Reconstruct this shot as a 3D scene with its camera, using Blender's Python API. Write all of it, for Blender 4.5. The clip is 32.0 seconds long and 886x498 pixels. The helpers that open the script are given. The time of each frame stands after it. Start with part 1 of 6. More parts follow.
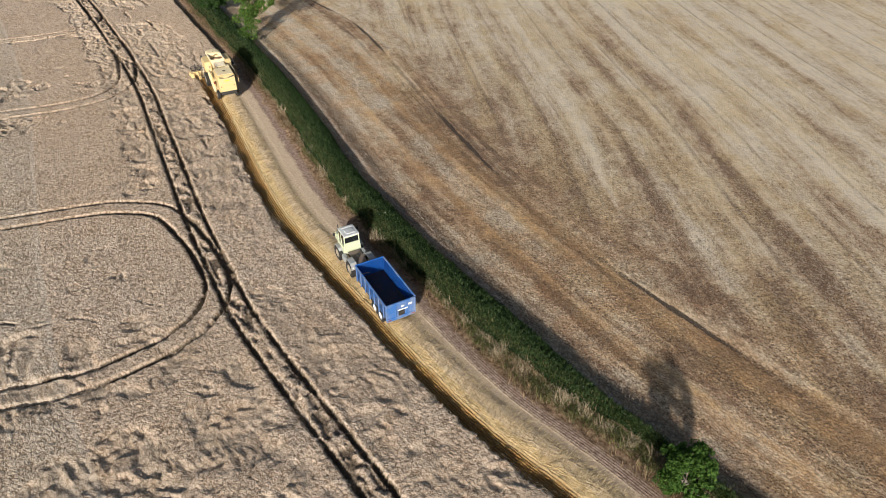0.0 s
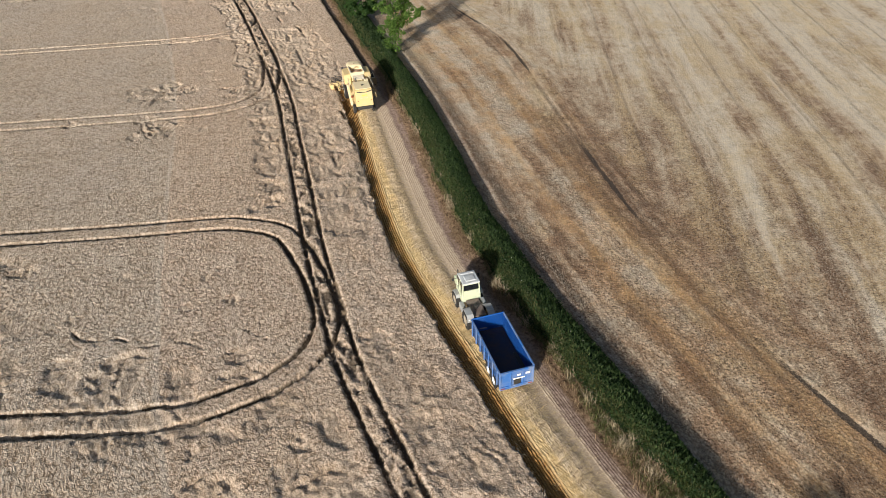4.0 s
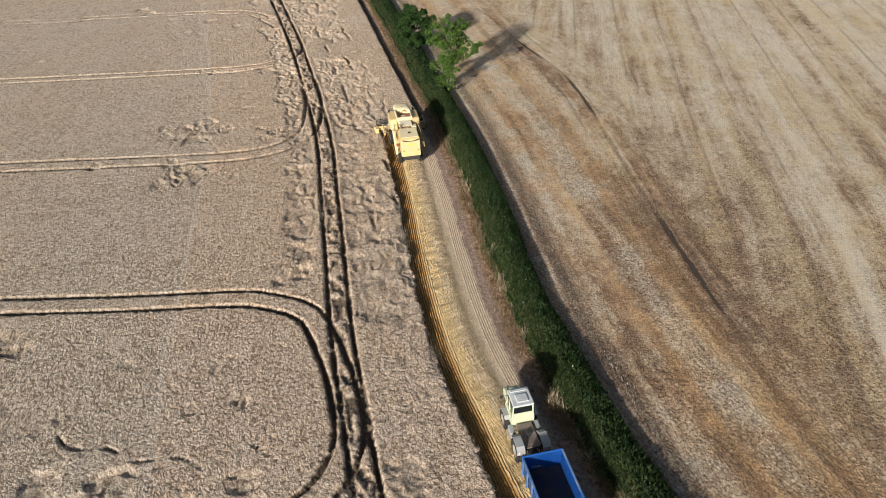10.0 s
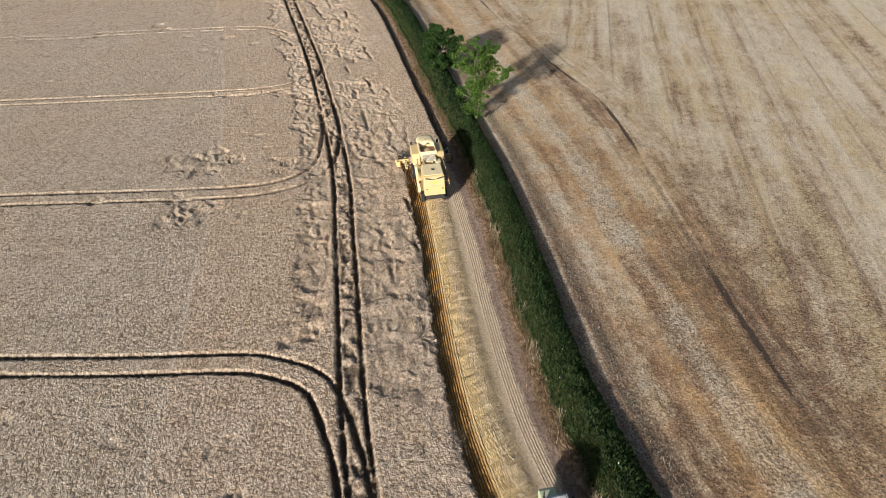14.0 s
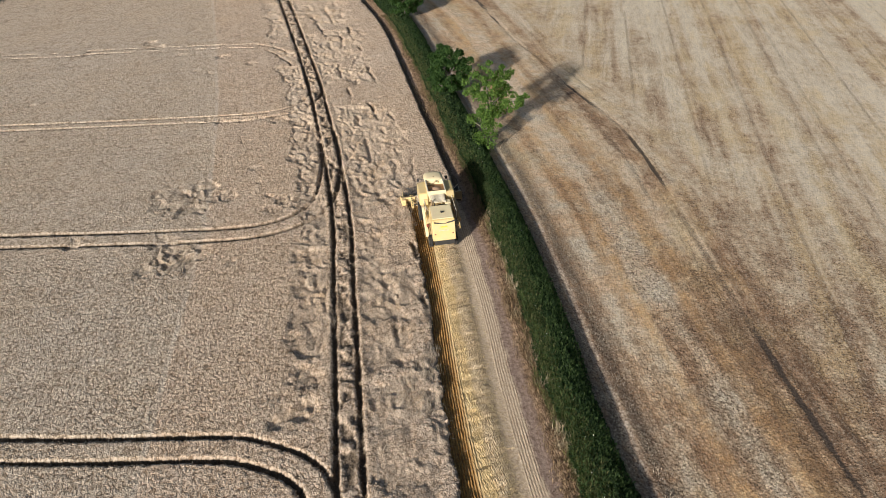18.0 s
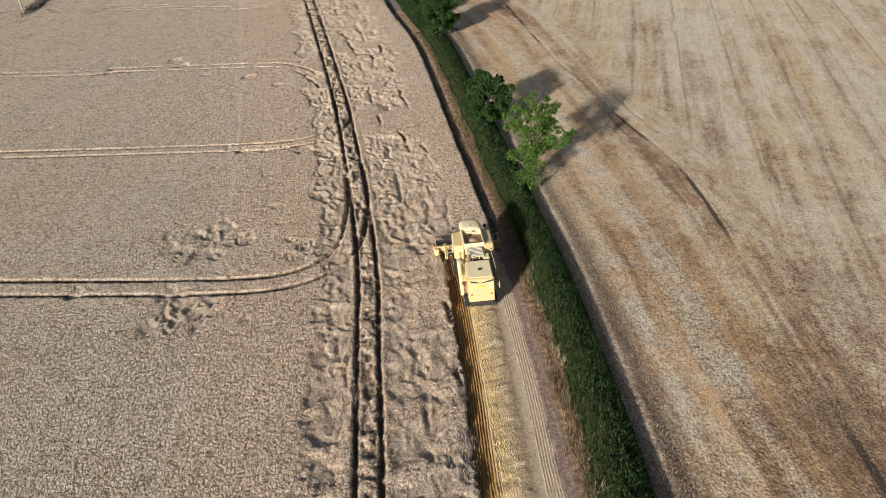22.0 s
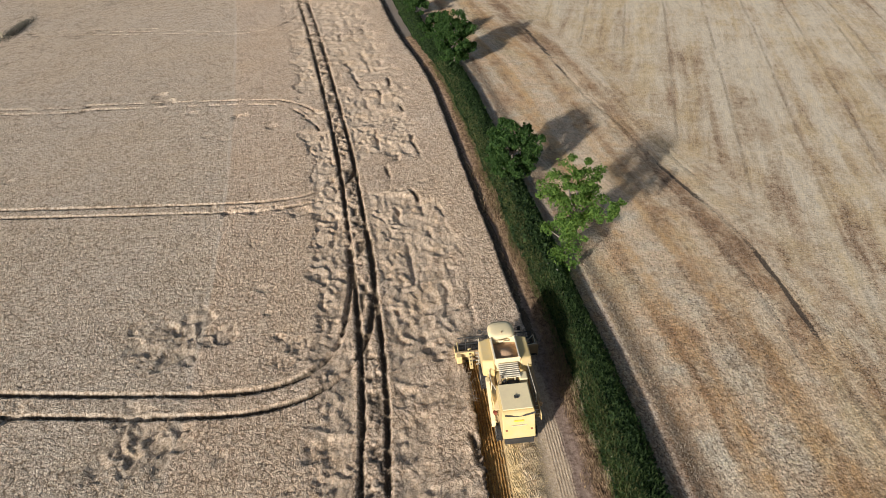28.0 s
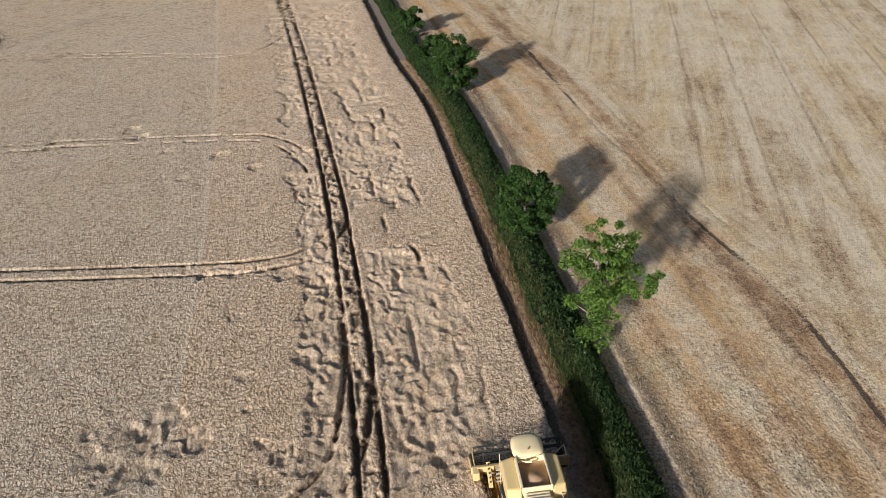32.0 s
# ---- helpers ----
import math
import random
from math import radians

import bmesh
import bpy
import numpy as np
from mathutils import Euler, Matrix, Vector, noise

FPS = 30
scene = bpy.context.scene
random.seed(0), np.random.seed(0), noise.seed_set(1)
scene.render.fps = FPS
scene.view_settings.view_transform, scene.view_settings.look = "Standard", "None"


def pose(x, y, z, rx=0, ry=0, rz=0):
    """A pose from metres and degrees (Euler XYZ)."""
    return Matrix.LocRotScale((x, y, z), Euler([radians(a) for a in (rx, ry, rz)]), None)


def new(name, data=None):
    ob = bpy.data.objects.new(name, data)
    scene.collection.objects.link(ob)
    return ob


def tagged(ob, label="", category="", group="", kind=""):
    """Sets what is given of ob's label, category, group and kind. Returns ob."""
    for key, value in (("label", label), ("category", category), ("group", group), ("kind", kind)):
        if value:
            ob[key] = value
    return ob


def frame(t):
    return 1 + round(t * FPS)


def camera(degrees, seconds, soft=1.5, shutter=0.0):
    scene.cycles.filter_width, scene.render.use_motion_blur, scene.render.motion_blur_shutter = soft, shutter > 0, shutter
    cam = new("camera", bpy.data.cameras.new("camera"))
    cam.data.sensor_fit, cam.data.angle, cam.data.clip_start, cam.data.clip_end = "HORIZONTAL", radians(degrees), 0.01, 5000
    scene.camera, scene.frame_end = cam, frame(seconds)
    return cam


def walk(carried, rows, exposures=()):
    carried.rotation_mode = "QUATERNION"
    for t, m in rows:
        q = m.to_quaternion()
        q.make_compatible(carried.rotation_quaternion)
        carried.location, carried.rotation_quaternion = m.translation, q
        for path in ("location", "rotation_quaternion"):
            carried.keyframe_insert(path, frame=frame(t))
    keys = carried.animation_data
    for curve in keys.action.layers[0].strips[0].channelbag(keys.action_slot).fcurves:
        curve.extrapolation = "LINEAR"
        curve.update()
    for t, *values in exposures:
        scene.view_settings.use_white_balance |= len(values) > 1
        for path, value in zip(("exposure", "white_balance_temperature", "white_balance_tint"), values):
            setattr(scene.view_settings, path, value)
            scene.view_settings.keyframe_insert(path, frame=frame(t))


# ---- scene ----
cam = camera(64.8, 32.0, soft=0.45)
METRES, EYE, TILT, LEAN, TURN = 67.08, 37.5, 0.0, 0.0, 0.0
ROWS = [
    (0.0, 0.0, 0.0, 0.0, -0.01, -36.46, 0.02),
    (0.5, -0.0011, 0.0123, 0.0005, 1.99, -36.51, 0.23),
    (1.0, -0.0011, 0.0253, -0.0002, 3.84, -36.49, 0.49),
    (1.5, -0.0008, 0.0385, -0.0011, 5.58, -36.49, 0.76),
    (2.0, -0.0008, 0.0516, -0.0014, 7.25, -36.46, 1.04),
    (2.5, -0.002, 0.065, -0.0015, 8.74, -36.43, 1.21),
    (3.0, -0.0031, 0.0782, -0.002, 9.88, -36.37, 1.37),
    (3.5, -0.004, 0.0913, -0.0025, 10.92, -36.28, 1.54),
    (5.5, -0.0126, 0.145, 0.0006, 13.74, -36.14, 1.64),
    (6.0, -0.0147, 0.1592, 0.0009, 14.28, -36.13, 1.71),
    (6.5, -0.0182, 0.1726, 0.0002, 14.79, -36.03, 1.76),
    (7.0, -0.0201, 0.1865, -0.0002, 15.38, -35.92, 1.88),
    (7.5, -0.0239, 0.2009, 0.0003, 15.9, -35.87, 1.95),
    (8.0, -0.0273, 0.215, -0.0002, 16.41, -35.77, 2.05),
    (8.5, -0.0308, 0.2293, 0.0001, 16.69, -35.73, 2.09),
    (9.0, -0.035, 0.2428, -0.0001, 16.68, -35.65, 2.05),
    (9.5, -0.0384, 0.2569, -0.0006, 16.62, -35.58, 2.09),
    (10.0, -0.0435, 0.2707, -0.001, 16.51, -35.52, 2.04),
    (10.5, -0.0477, 0.2846, -0.0016, 16.57, -35.46, 2.06),
    (11.0, -0.0525, 0.2982, -0.0022, 17.24, -35.38, 2.14),
    (11.5, -0.0565, 0.3125, -0.0032, 17.96, -35.32, 2.29),
    (12.0, -0.0614, 0.3264, -0.0036, 18.12, -35.28, 2.3),
    (12.5, -0.0663, 0.3404, -0.0041, 18.2, -35.22, 2.33),
    (13.0, -0.0714, 0.3543, -0.0045, 18.3, -35.17, 2.37),
    (13.5, -0.0766, 0.3679, -0.005, 18.41, -35.11, 2.4),
    (14.0, -0.0822, 0.3819, -0.0051, 18.48, -35.08, 2.4),
    (14.5, -0.0875, 0.3959, -0.0054, 18.53, -35.03, 2.43),
    (16.5, -0.1101, 0.4512, -0.0086, 18.48, -34.86, 2.53),
    (17.0, -0.1153, 0.4645, -0.0091, 18.38, -34.83, 2.53),
    (17.5, -0.1208, 0.478, -0.0096, 18.49, -34.78, 2.57),
    (18.0, -0.1271, 0.4919, -0.0098, 18.81, -34.76, 2.6),
    (18.5, -0.1329, 0.5054, -0.0103, 19.25, -34.7, 2.68),
    (19.0, -0.139, 0.5194, -0.0104, 19.67, -34.66, 2.74),
    (19.5, -0.1456, 0.5335, -0.0101, 20.03, -34.62, 2.79),
    (20.0, -0.1517, 0.5476, -0.0103, 20.48, -34.55, 2.87),
    (20.5, -0.1586, 0.5618, -0.0101, 20.9, -34.51, 2.89),
    (21.0, -0.1649, 0.5765, -0.0099, 21.52, -34.45, 2.98),
    (21.5, -0.1715, 0.5918, -0.0104, 21.53, -34.41, 3.01),
    (22.0, -0.1785, 0.6071, -0.0106, 21.38, -34.4, 3.02),
    (22.5, -0.186, 0.6218, -0.0111, 21.21, -34.38, 3.0),
    (23.0, -0.1936, 0.6373, -0.0115, 21.08, -34.34, 3.0),
    (23.5, -0.2012, 0.6525, -0.0118, 20.95, -34.31, 3.0),
    (24.0, -0.2082, 0.6667, -0.0122, 20.84, -34.28, 3.01),
    (24.5, -0.2161, 0.6819, -0.0129, 20.79, -34.22, 3.02),
    (25.0, -0.224, 0.6973, -0.0133, 20.92, -34.21, 3.04),
    (25.5, -0.2321, 0.7127, -0.014, 21.05, -34.18, 3.07),
    (27.5, -0.2645, 0.7778, -0.0165, 21.65, -34.04, 3.29),
    (28.0, -0.2729, 0.7938, -0.0166, 21.78, -34.0, 3.32),
    (28.5, -0.2818, 0.8102, -0.0167, 21.88, -33.94, 3.33),
    (29.0, -0.2906, 0.8267, -0.0169, 21.74, -33.9, 3.33),
    (29.5, -0.2999, 0.8432, -0.0165, 21.59, -33.89, 3.32),
    (30.0, -0.3088, 0.8597, -0.0163, 21.45, -33.86, 3.32),
    (30.5, -0.318, 0.876, -0.0164, 21.3, -33.83, 3.32),
    (31.0, -0.3275, 0.8927, -0.0163, 21.16, -33.81, 3.32),
    (31.5, -0.337, 0.9096, -0.0162, 21.01, -33.78, 3.31),
    (32.0, -0.3467, 0.9265, -0.0163, 20.87, -33.74, 3.3),
]
walk(cam, [(t, pose(0, 0, EYE, TILT, LEAN, TURN) @ pose(METRES * x, METRES * y, METRES * z, 90 + pitch, roll, yaw)) for t, x, y, z, yaw, pitch, roll in ROWS])

# ---- light: a low evening sun behind the camera, clear hazy sky ----
SUN_EL, SHADOW_AZ = 18.5, 9.0        # degrees; shadows fall towards +y, a little to +x
world = bpy.data.worlds.new("sky")
scene.world = world
world.use_nodes = True
wn = world.node_tree.nodes
sky = wn.new("ShaderNodeTexSky")
sky.sky_type = "NISHITA"
sky.sun_disc = False
sky.sun_elevation = radians(SUN_EL)
sky.sun_rotation = radians(180 + SHADOW_AZ)
sky.dust_density = 2.0
world.node_tree.links.new(sky.outputs[0], wn["Background"].inputs[0])
wn["Background"].inputs[1].default_value = 0.066
sun_data = bpy.data.lights.new("sun", "SUN")
sun_data.energy, sun_data.angle, sun_data.color = 5.0, radians(3.0), (1.0, 0.983, 0.955)
sun = new("sun", sun_data)
ce = math.cos(radians(SUN_EL))
sun_way = Vector((ce * math.sin(radians(SHADOW_AZ)), ce * math.cos(radians(SHADOW_AZ)), -math.sin(radians(SUN_EL))))
sun.matrix_world = Matrix.Translation((0, -40, 60)) @ sun_way.to_track_quat("-Z", "Y").to_matrix().to_4x4()
scene.view_settings.exposure = 0.18


# ---- small kit: noise, curves, meshes ----
def table(seed):
    return np.random.RandomState(seed).rand(512, 512)


TABS = [table(k) for k in range(12)]


def vnoise(x, y, k=0):
    tab = TABS[k % 12]
    xi, yi = np.floor(x).astype(int), np.floor(y).astype(int)
    fx, fy = x - xi, y - yi
    fx, fy = fx * fx * (3 - 2 * fx), fy * fy * (3 - 2 * fy)
    a, b = tab[xi & 511, yi & 511], tab[(xi + 1) & 511, yi & 511]
    c, d = tab[xi & 511, (yi + 1) & 511], tab[(xi + 1) & 511, (yi + 1) & 511]
    return (a * (1 - fx) + b * fx) * (1 - fy) + (c * (1 - fx) + d * fx) * fy


def fbm(x, y, k=0, octaves=3):
    out, amp, tot = 0, 1.0, 0
    for o in range(octaves):
        out = out + amp * vnoise(x * 2 ** o + 17.3 * o, y * 2 ** o + 5.1 * o, k + o)
        tot += amp
        amp *= 0.5
    return out / tot


def step(a, b, x):
    t = np.clip((x - a) / (b - a), 0, 1)
    return t * t * (3 - 2 * t)


def spline(pts, gap=0.5):
    """A Catmull-Rom curve through pts, as points about gap apart."""
    p = np.array(pts, float)
    p = np.vstack([2 * p[0] - p[1], p, 2 * p[-1] - p[-2]])
    out = []
    for i in range(1, len(p) - 2):
        n = max(2, int(np.linalg.norm(p[i + 1] - p[i]) / gap))
        t = np.linspace(0, 1, n, endpoint=False)[:, None]
        out.append(0.5 * (2 * p[i] + (p[i + 1] - p[i - 1]) * t + (2 * p[i - 1] - 5 * p[i] + 4 * p[i + 1] - p[i + 2]) * t ** 2
                          + (3 * p[i] - p[i - 1] - 3 * p[i + 1] + p[i + 2]) * t ** 3))
    return np.vstack(out + [p[-2:-1]])


class Line:
    """A curve on the plan with arc length s and signed offset u (positive to its left)."""

    def __init__(self, pts, gap=0.5):
        self.p = spline(pts, gap)
        d = np.gradient(self.p, axis=0)
        self.t = d / np.linalg.norm(d, axis=1)[:, None]
        self.s = np.concatenate([[0], np.cumsum(np.linalg.norm(np.diff(self.p, axis=0), axis=1))])

    def at(self, s, u):
        x, y = np.interp(s, self.s, self.p[:, 0]), np.interp(s, self.s, self.p[:, 1])
        tx, ty = np.interp(s, self.s, self.t[:, 0]), np.interp(s, self.s, self.t[:, 1])
        n = np.hypot(tx, ty)
        return x - u * ty / n, y + u * tx / n

    def near(self, x, y):
        """s and u of each of the points x, y."""
        sh = x.shape
        x, y = x.ravel(), y.ravel()
        s, u = np.empty(len(x)), np.empty(len(x))
        pick = np.arange(len(self.p))
        if len(x) > 1:
            lo = np.array([x.min() - 45, y.min() - 45])
            hi = np.array([x.max() + 45, y.max() + 45])
            inside = np.where(((self.p > lo) & (self.p < hi)).all(axis=1))[0]
            pick = inside if len(inside) > 2 else pick[::8]
        p, t, ss = self.p[pick], self.t[pick], self.s[pick]
        for a in range(0, len(x), 4000):
            dx, dy = x[a:a + 4000, None] - p[None, :, 0], y[a:a + 4000, None] - p[None, :, 1]
            k = np.argmin(dx * dx + dy * dy, axis=1)
            r = np.arange(len(k))
            along = dx[r, k] * t[k, 0] + dy[r, k] * t[k, 1]
            s[a:a + 4000] = ss[k] + along
            u[a:a + 4000] = t[k, 0] * dy[r, k] - t[k, 1] * dx[r, k]
        return s.reshape(sh), u.reshape(sh)


def mesh_np(name, verts, faces, material, smooth=False, attrs=None):
    """A mesh from arrays: verts (n, 3), faces (m, k)."""
    me = bpy.data.meshes.new(name)
    verts, faces = np.asarray(verts, np.float32), np.asarray(faces, np.int32)
    k = faces.shape[1]
    me.vertices.add(len(verts))
    me.vertices.foreach_set("co", verts.ravel())
    me.loops.add(faces.size)
    me.loops.foreach_set("vertex_index", faces.ravel())
    me.polygons.add(len(faces))
    me.polygons.foreach_set("loop_start", np.arange(0, faces.size, k, dtype=np.int32))
    me.polygons.foreach_set("use_smooth", np.full(len(faces), smooth))
    for key, val in (attrs or {}).items():
        me.attributes.new(key, "FLOAT", "POINT").data.foreach_set("value", np.asarray(val, np.float32).ravel())
    me.update(calc_edges=True)
    me.materials.append(material)
    return me


def grid_faces(n, m, keep=None):
    """Quads of an n x m grid of vertices (row-major), those kept by the mask over vertices."""
    i = np.arange(n * m).reshape(n, m)
    f = np.stack([i[:-1, :-1], i[1:, :-1], i[1:, 1:], i[:-1, 1:]], axis=-1).reshape(-1, 4)
    if keep is not None:
        f = f[keep.ravel()[f].any(axis=1)]
    return f


def compact(v, f, *cols):
    used = np.unique(f)
    back = np.zeros(len(v), int)
    back[used] = np.arange(len(used))
    return (v[used], back[f]) + tuple(c[used] for c in cols)


def part(name, bm, material, parent, label="", smooth=False):
    """Links a bmesh or a mesh as one object under a thing or a part."""
    if isinstance(bm, bmesh.types.BMesh):
        bmesh.ops.recalc_face_normals(bm, faces=bm.faces)
        me = bpy.data.meshes.new(name)
        bm.to_mesh(me)
        bm.free()
        me.materials.append(material)
        for poly in me.polygons:
            poly.use_smooth = smooth
    else:
        me = bm
    ob = new(name, me)
    ob.parent = parent
    if label:
        ob["label"] = label
    return ob


def blank():
    return bmesh.new()


def box(bm, c, size, rot=(0, 0, 0), bevel=0.02):
    m = Matrix.Translation(c) @ Euler([radians(a) for a in rot]).to_matrix().to_4x4() @ Matrix.Diagonal((*size, 1))
    r = bmesh.ops.create_cube(bm, size=1, matrix=m)
    if bevel:
        edges = list({e for v in r["verts"] for e in v.link_edges})
        bmesh.ops.bevel(bm, geom=edges, offset=min(bevel, min(size) * 0.4), segments=2, affect="EDGES", profile=0.5)
    return bm


def prism(bm, profile, x0, x1, bevel=0.0, taper=1.0):
    """A profile of (y, z) pulled from x0 to x1. taper: the second end's y and z scale round its middle."""
    a = [bm.verts.new((x0, y, z)) for y, z in profile]
    cy, cz = sum(p[0] for p in profile) / len(profile), sum(p[1] for p in profile) / len(profile)
    b = [bm.verts.new((x1, cy + (y - cy) * taper, cz + (z - cz) * taper)) for y, z in profile]
    bm.faces.new(a), bm.faces.new(b[::-1])
    n = len(a)
    for i in range(n):
        bm.faces.new((a[i], a[(i + 1) % n], b[(i + 1) % n], b[i]))
    if bevel:
        own = set(a + b)
        edges = [e for e in bm.edges if e.verts[0] in own and e.verts[1] in own]
        bmesh.ops.bevel(bm, geom=edges, offset=bevel, segments=2, affect="EDGES", profile=0.5)
    return bm


def rod(bm, a, b, r, r2=None, seg=10):
    a, b = Vector(a), Vector(b)
    m = Matrix.Translation((a + b) / 2) @ (b - a).to_track_quat("Z", "Y").to_matrix().to_4x4()
    bmesh.ops.create_cone(bm, cap_ends=True, segments=seg, radius1=r, radius2=r if r2 is None else r2, depth=(b - a).length, matrix=m)
    return bm


def spun(bm, profile, axis_at, seg=28):
    """A ring of (radius, x) turned round the x axis at axis_at: tyres, rims."""
    rings = []
    for k in range(seg):
        a = 2 * math.pi * k / seg
        rings.append([bm.verts.new((axis_at[0] + x, axis_at[1] + r * math.cos(a), axis_at[2] + r * math.sin(a))) for r, x in profile])
    n = len(profile)
    for k in range(seg):
        p, q = rings[k], rings[(k + 1) % seg]
        for i in range(n - 1):
            bm.faces.new((p[i], p[i + 1], q[i + 1], q[i]))
    return bm


def tube(bm, pts, radii, seg=7):
    """A tapered limb along pts."""
    rings = []
    pts = [Vector(p) for p in pts]
    for i, p in enumerate(pts):
        d = (pts[min(i + 1, len(pts) - 1)] - pts[max(i - 1, 0)]).normalized()
        q = d.to_track_quat("Z", "Y")
        rings.append([bm.verts.new(p + q @ Vector((radii[i] * math.cos(2 * math.pi * k / seg), radii[i] * math.sin(2 * math.pi * k / seg), 0))) for k in range(seg)])
    for a, b in zip(rings, rings[1:]):
        for k in range(seg):
            bm.faces.new((a[k], a[(k + 1) % seg], b[(k + 1) % seg], b[k]))
    bm.faces.new(rings[0][::-1]), bm.faces.new(rings[-1])
    return bm


# ---- materials ----
class Mat:
    def __init__(self, name, rough=0.85, metal=0.0):
        self.m = bpy.data.materials.new(name)
        self.m.use_nodes = True
        self.t = self.m.node_tree
        self.b = self.t.nodes["Principled BSDF"]
        self.b.inputs["Roughness"].default_value = rough
        self.b.inputs["Metallic"].default_value = metal
        self.pos = self.n("ShaderNodeNewGeometry").outputs["Position"]

    def n(self, kind):
        return self.t.nodes.new(kind)

    def link(self, a, b):
        self.t.links.new(a, b)

    def put(self, sock, v):
        if isinstance(v, bpy.types.NodeSocket):
            self.link(v, sock)
        else:
            sock.default_value = v

    def noise(self, scale, detail=4.0, rough=0.6, at=None, stretch=None):
        node = self.n("ShaderNodeTexNoise")
        node.inputs["Scale"].default_value, node.inputs["Detail"].default_value, node.inputs["Roughness"].default_value = scale, detail, rough
        src = at or self.pos
        if stretch:
            mp = self.n("ShaderNodeMapping")
            mp.inputs["Scale"].default_value = stretch
            self.link(src, mp.inputs[0])
            src = mp.outputs[0]
        self.link(src, node.inputs["Vector"])
        return node.outputs["Fac"]

    def ramp(self, fac, *stops):
        node = self.n("ShaderNodeValToRGB")
        els = node.color_ramp.elements
        while len(els) < len(stops):
            els.new(0.5)
        for e, (p, c) in zip(els, stops):
            e.position, e.color = p, (*c, 1) if len(c) == 3 else c
        self.link(fac, node.inputs[0])
        return node.outputs[0]

    def mix(self, fac, a, b, mode="MIX"):
        node = self.n("ShaderNodeMix")
        node.data_type, node.blend_type = "RGBA", mode
        self.put(node.inputs[0], fac)
        for sock, v in ((node.inputs[6], a), (node.inputs[7], b)):
            self.put(sock, (*v, 1) if isinstance(v, tuple) and len(v) == 3 else v)
        return node.outputs[2]

    def math(self, op, a, b=0.0, c=0.0, clamp=False):
        node = self.n("ShaderNodeMath")
        node.operation, node.use_clamp = op, clamp
        for sock, v in zip(node.inputs, (a, b, c)):
            self.put(sock, v)
        return node.outputs[0]

    def rng(self, v, a, b, lo=0.0, hi=1.0):
        node = self.n("ShaderNodeMapRange")
        node.clamp = True
        for k, x in zip(("Value", "From Min", "From Max", "To Min", "To Max"), (v, a, b, lo, hi)):
            self.put(node.inputs[k], x)
        return node.outputs[0]

    def attr(self, name):
        node = self.n("ShaderNodeAttribute")
        node.attribute_name = name
        return node.outputs["Fac"]

    def xyz(self, x, y, z):
        node = self.n("ShaderNodeCombineXYZ")
        for sock, v in zip(node.inputs, (x, y, z)):
            self.put(sock, v)
        return node.outputs[0]

    def random(self):
        return self.n("ShaderNodeNewGeometry").outputs["Random Per Island"]

    def color(self, c):
        self.put(self.b.inputs["Base Color"], (*c, 1) if isinstance(c, tuple) else c)

    def bump(self, h, strength=0.5, dist=0.05):
        node = self.n("ShaderNodeBump")
        node.inputs["Strength"].default_value, node.inputs["Distance"].default_value = strength, dist
        self.link(h, node.inputs["Height"])
        self.link(node.outputs[0], self.b.inputs["Normal"])


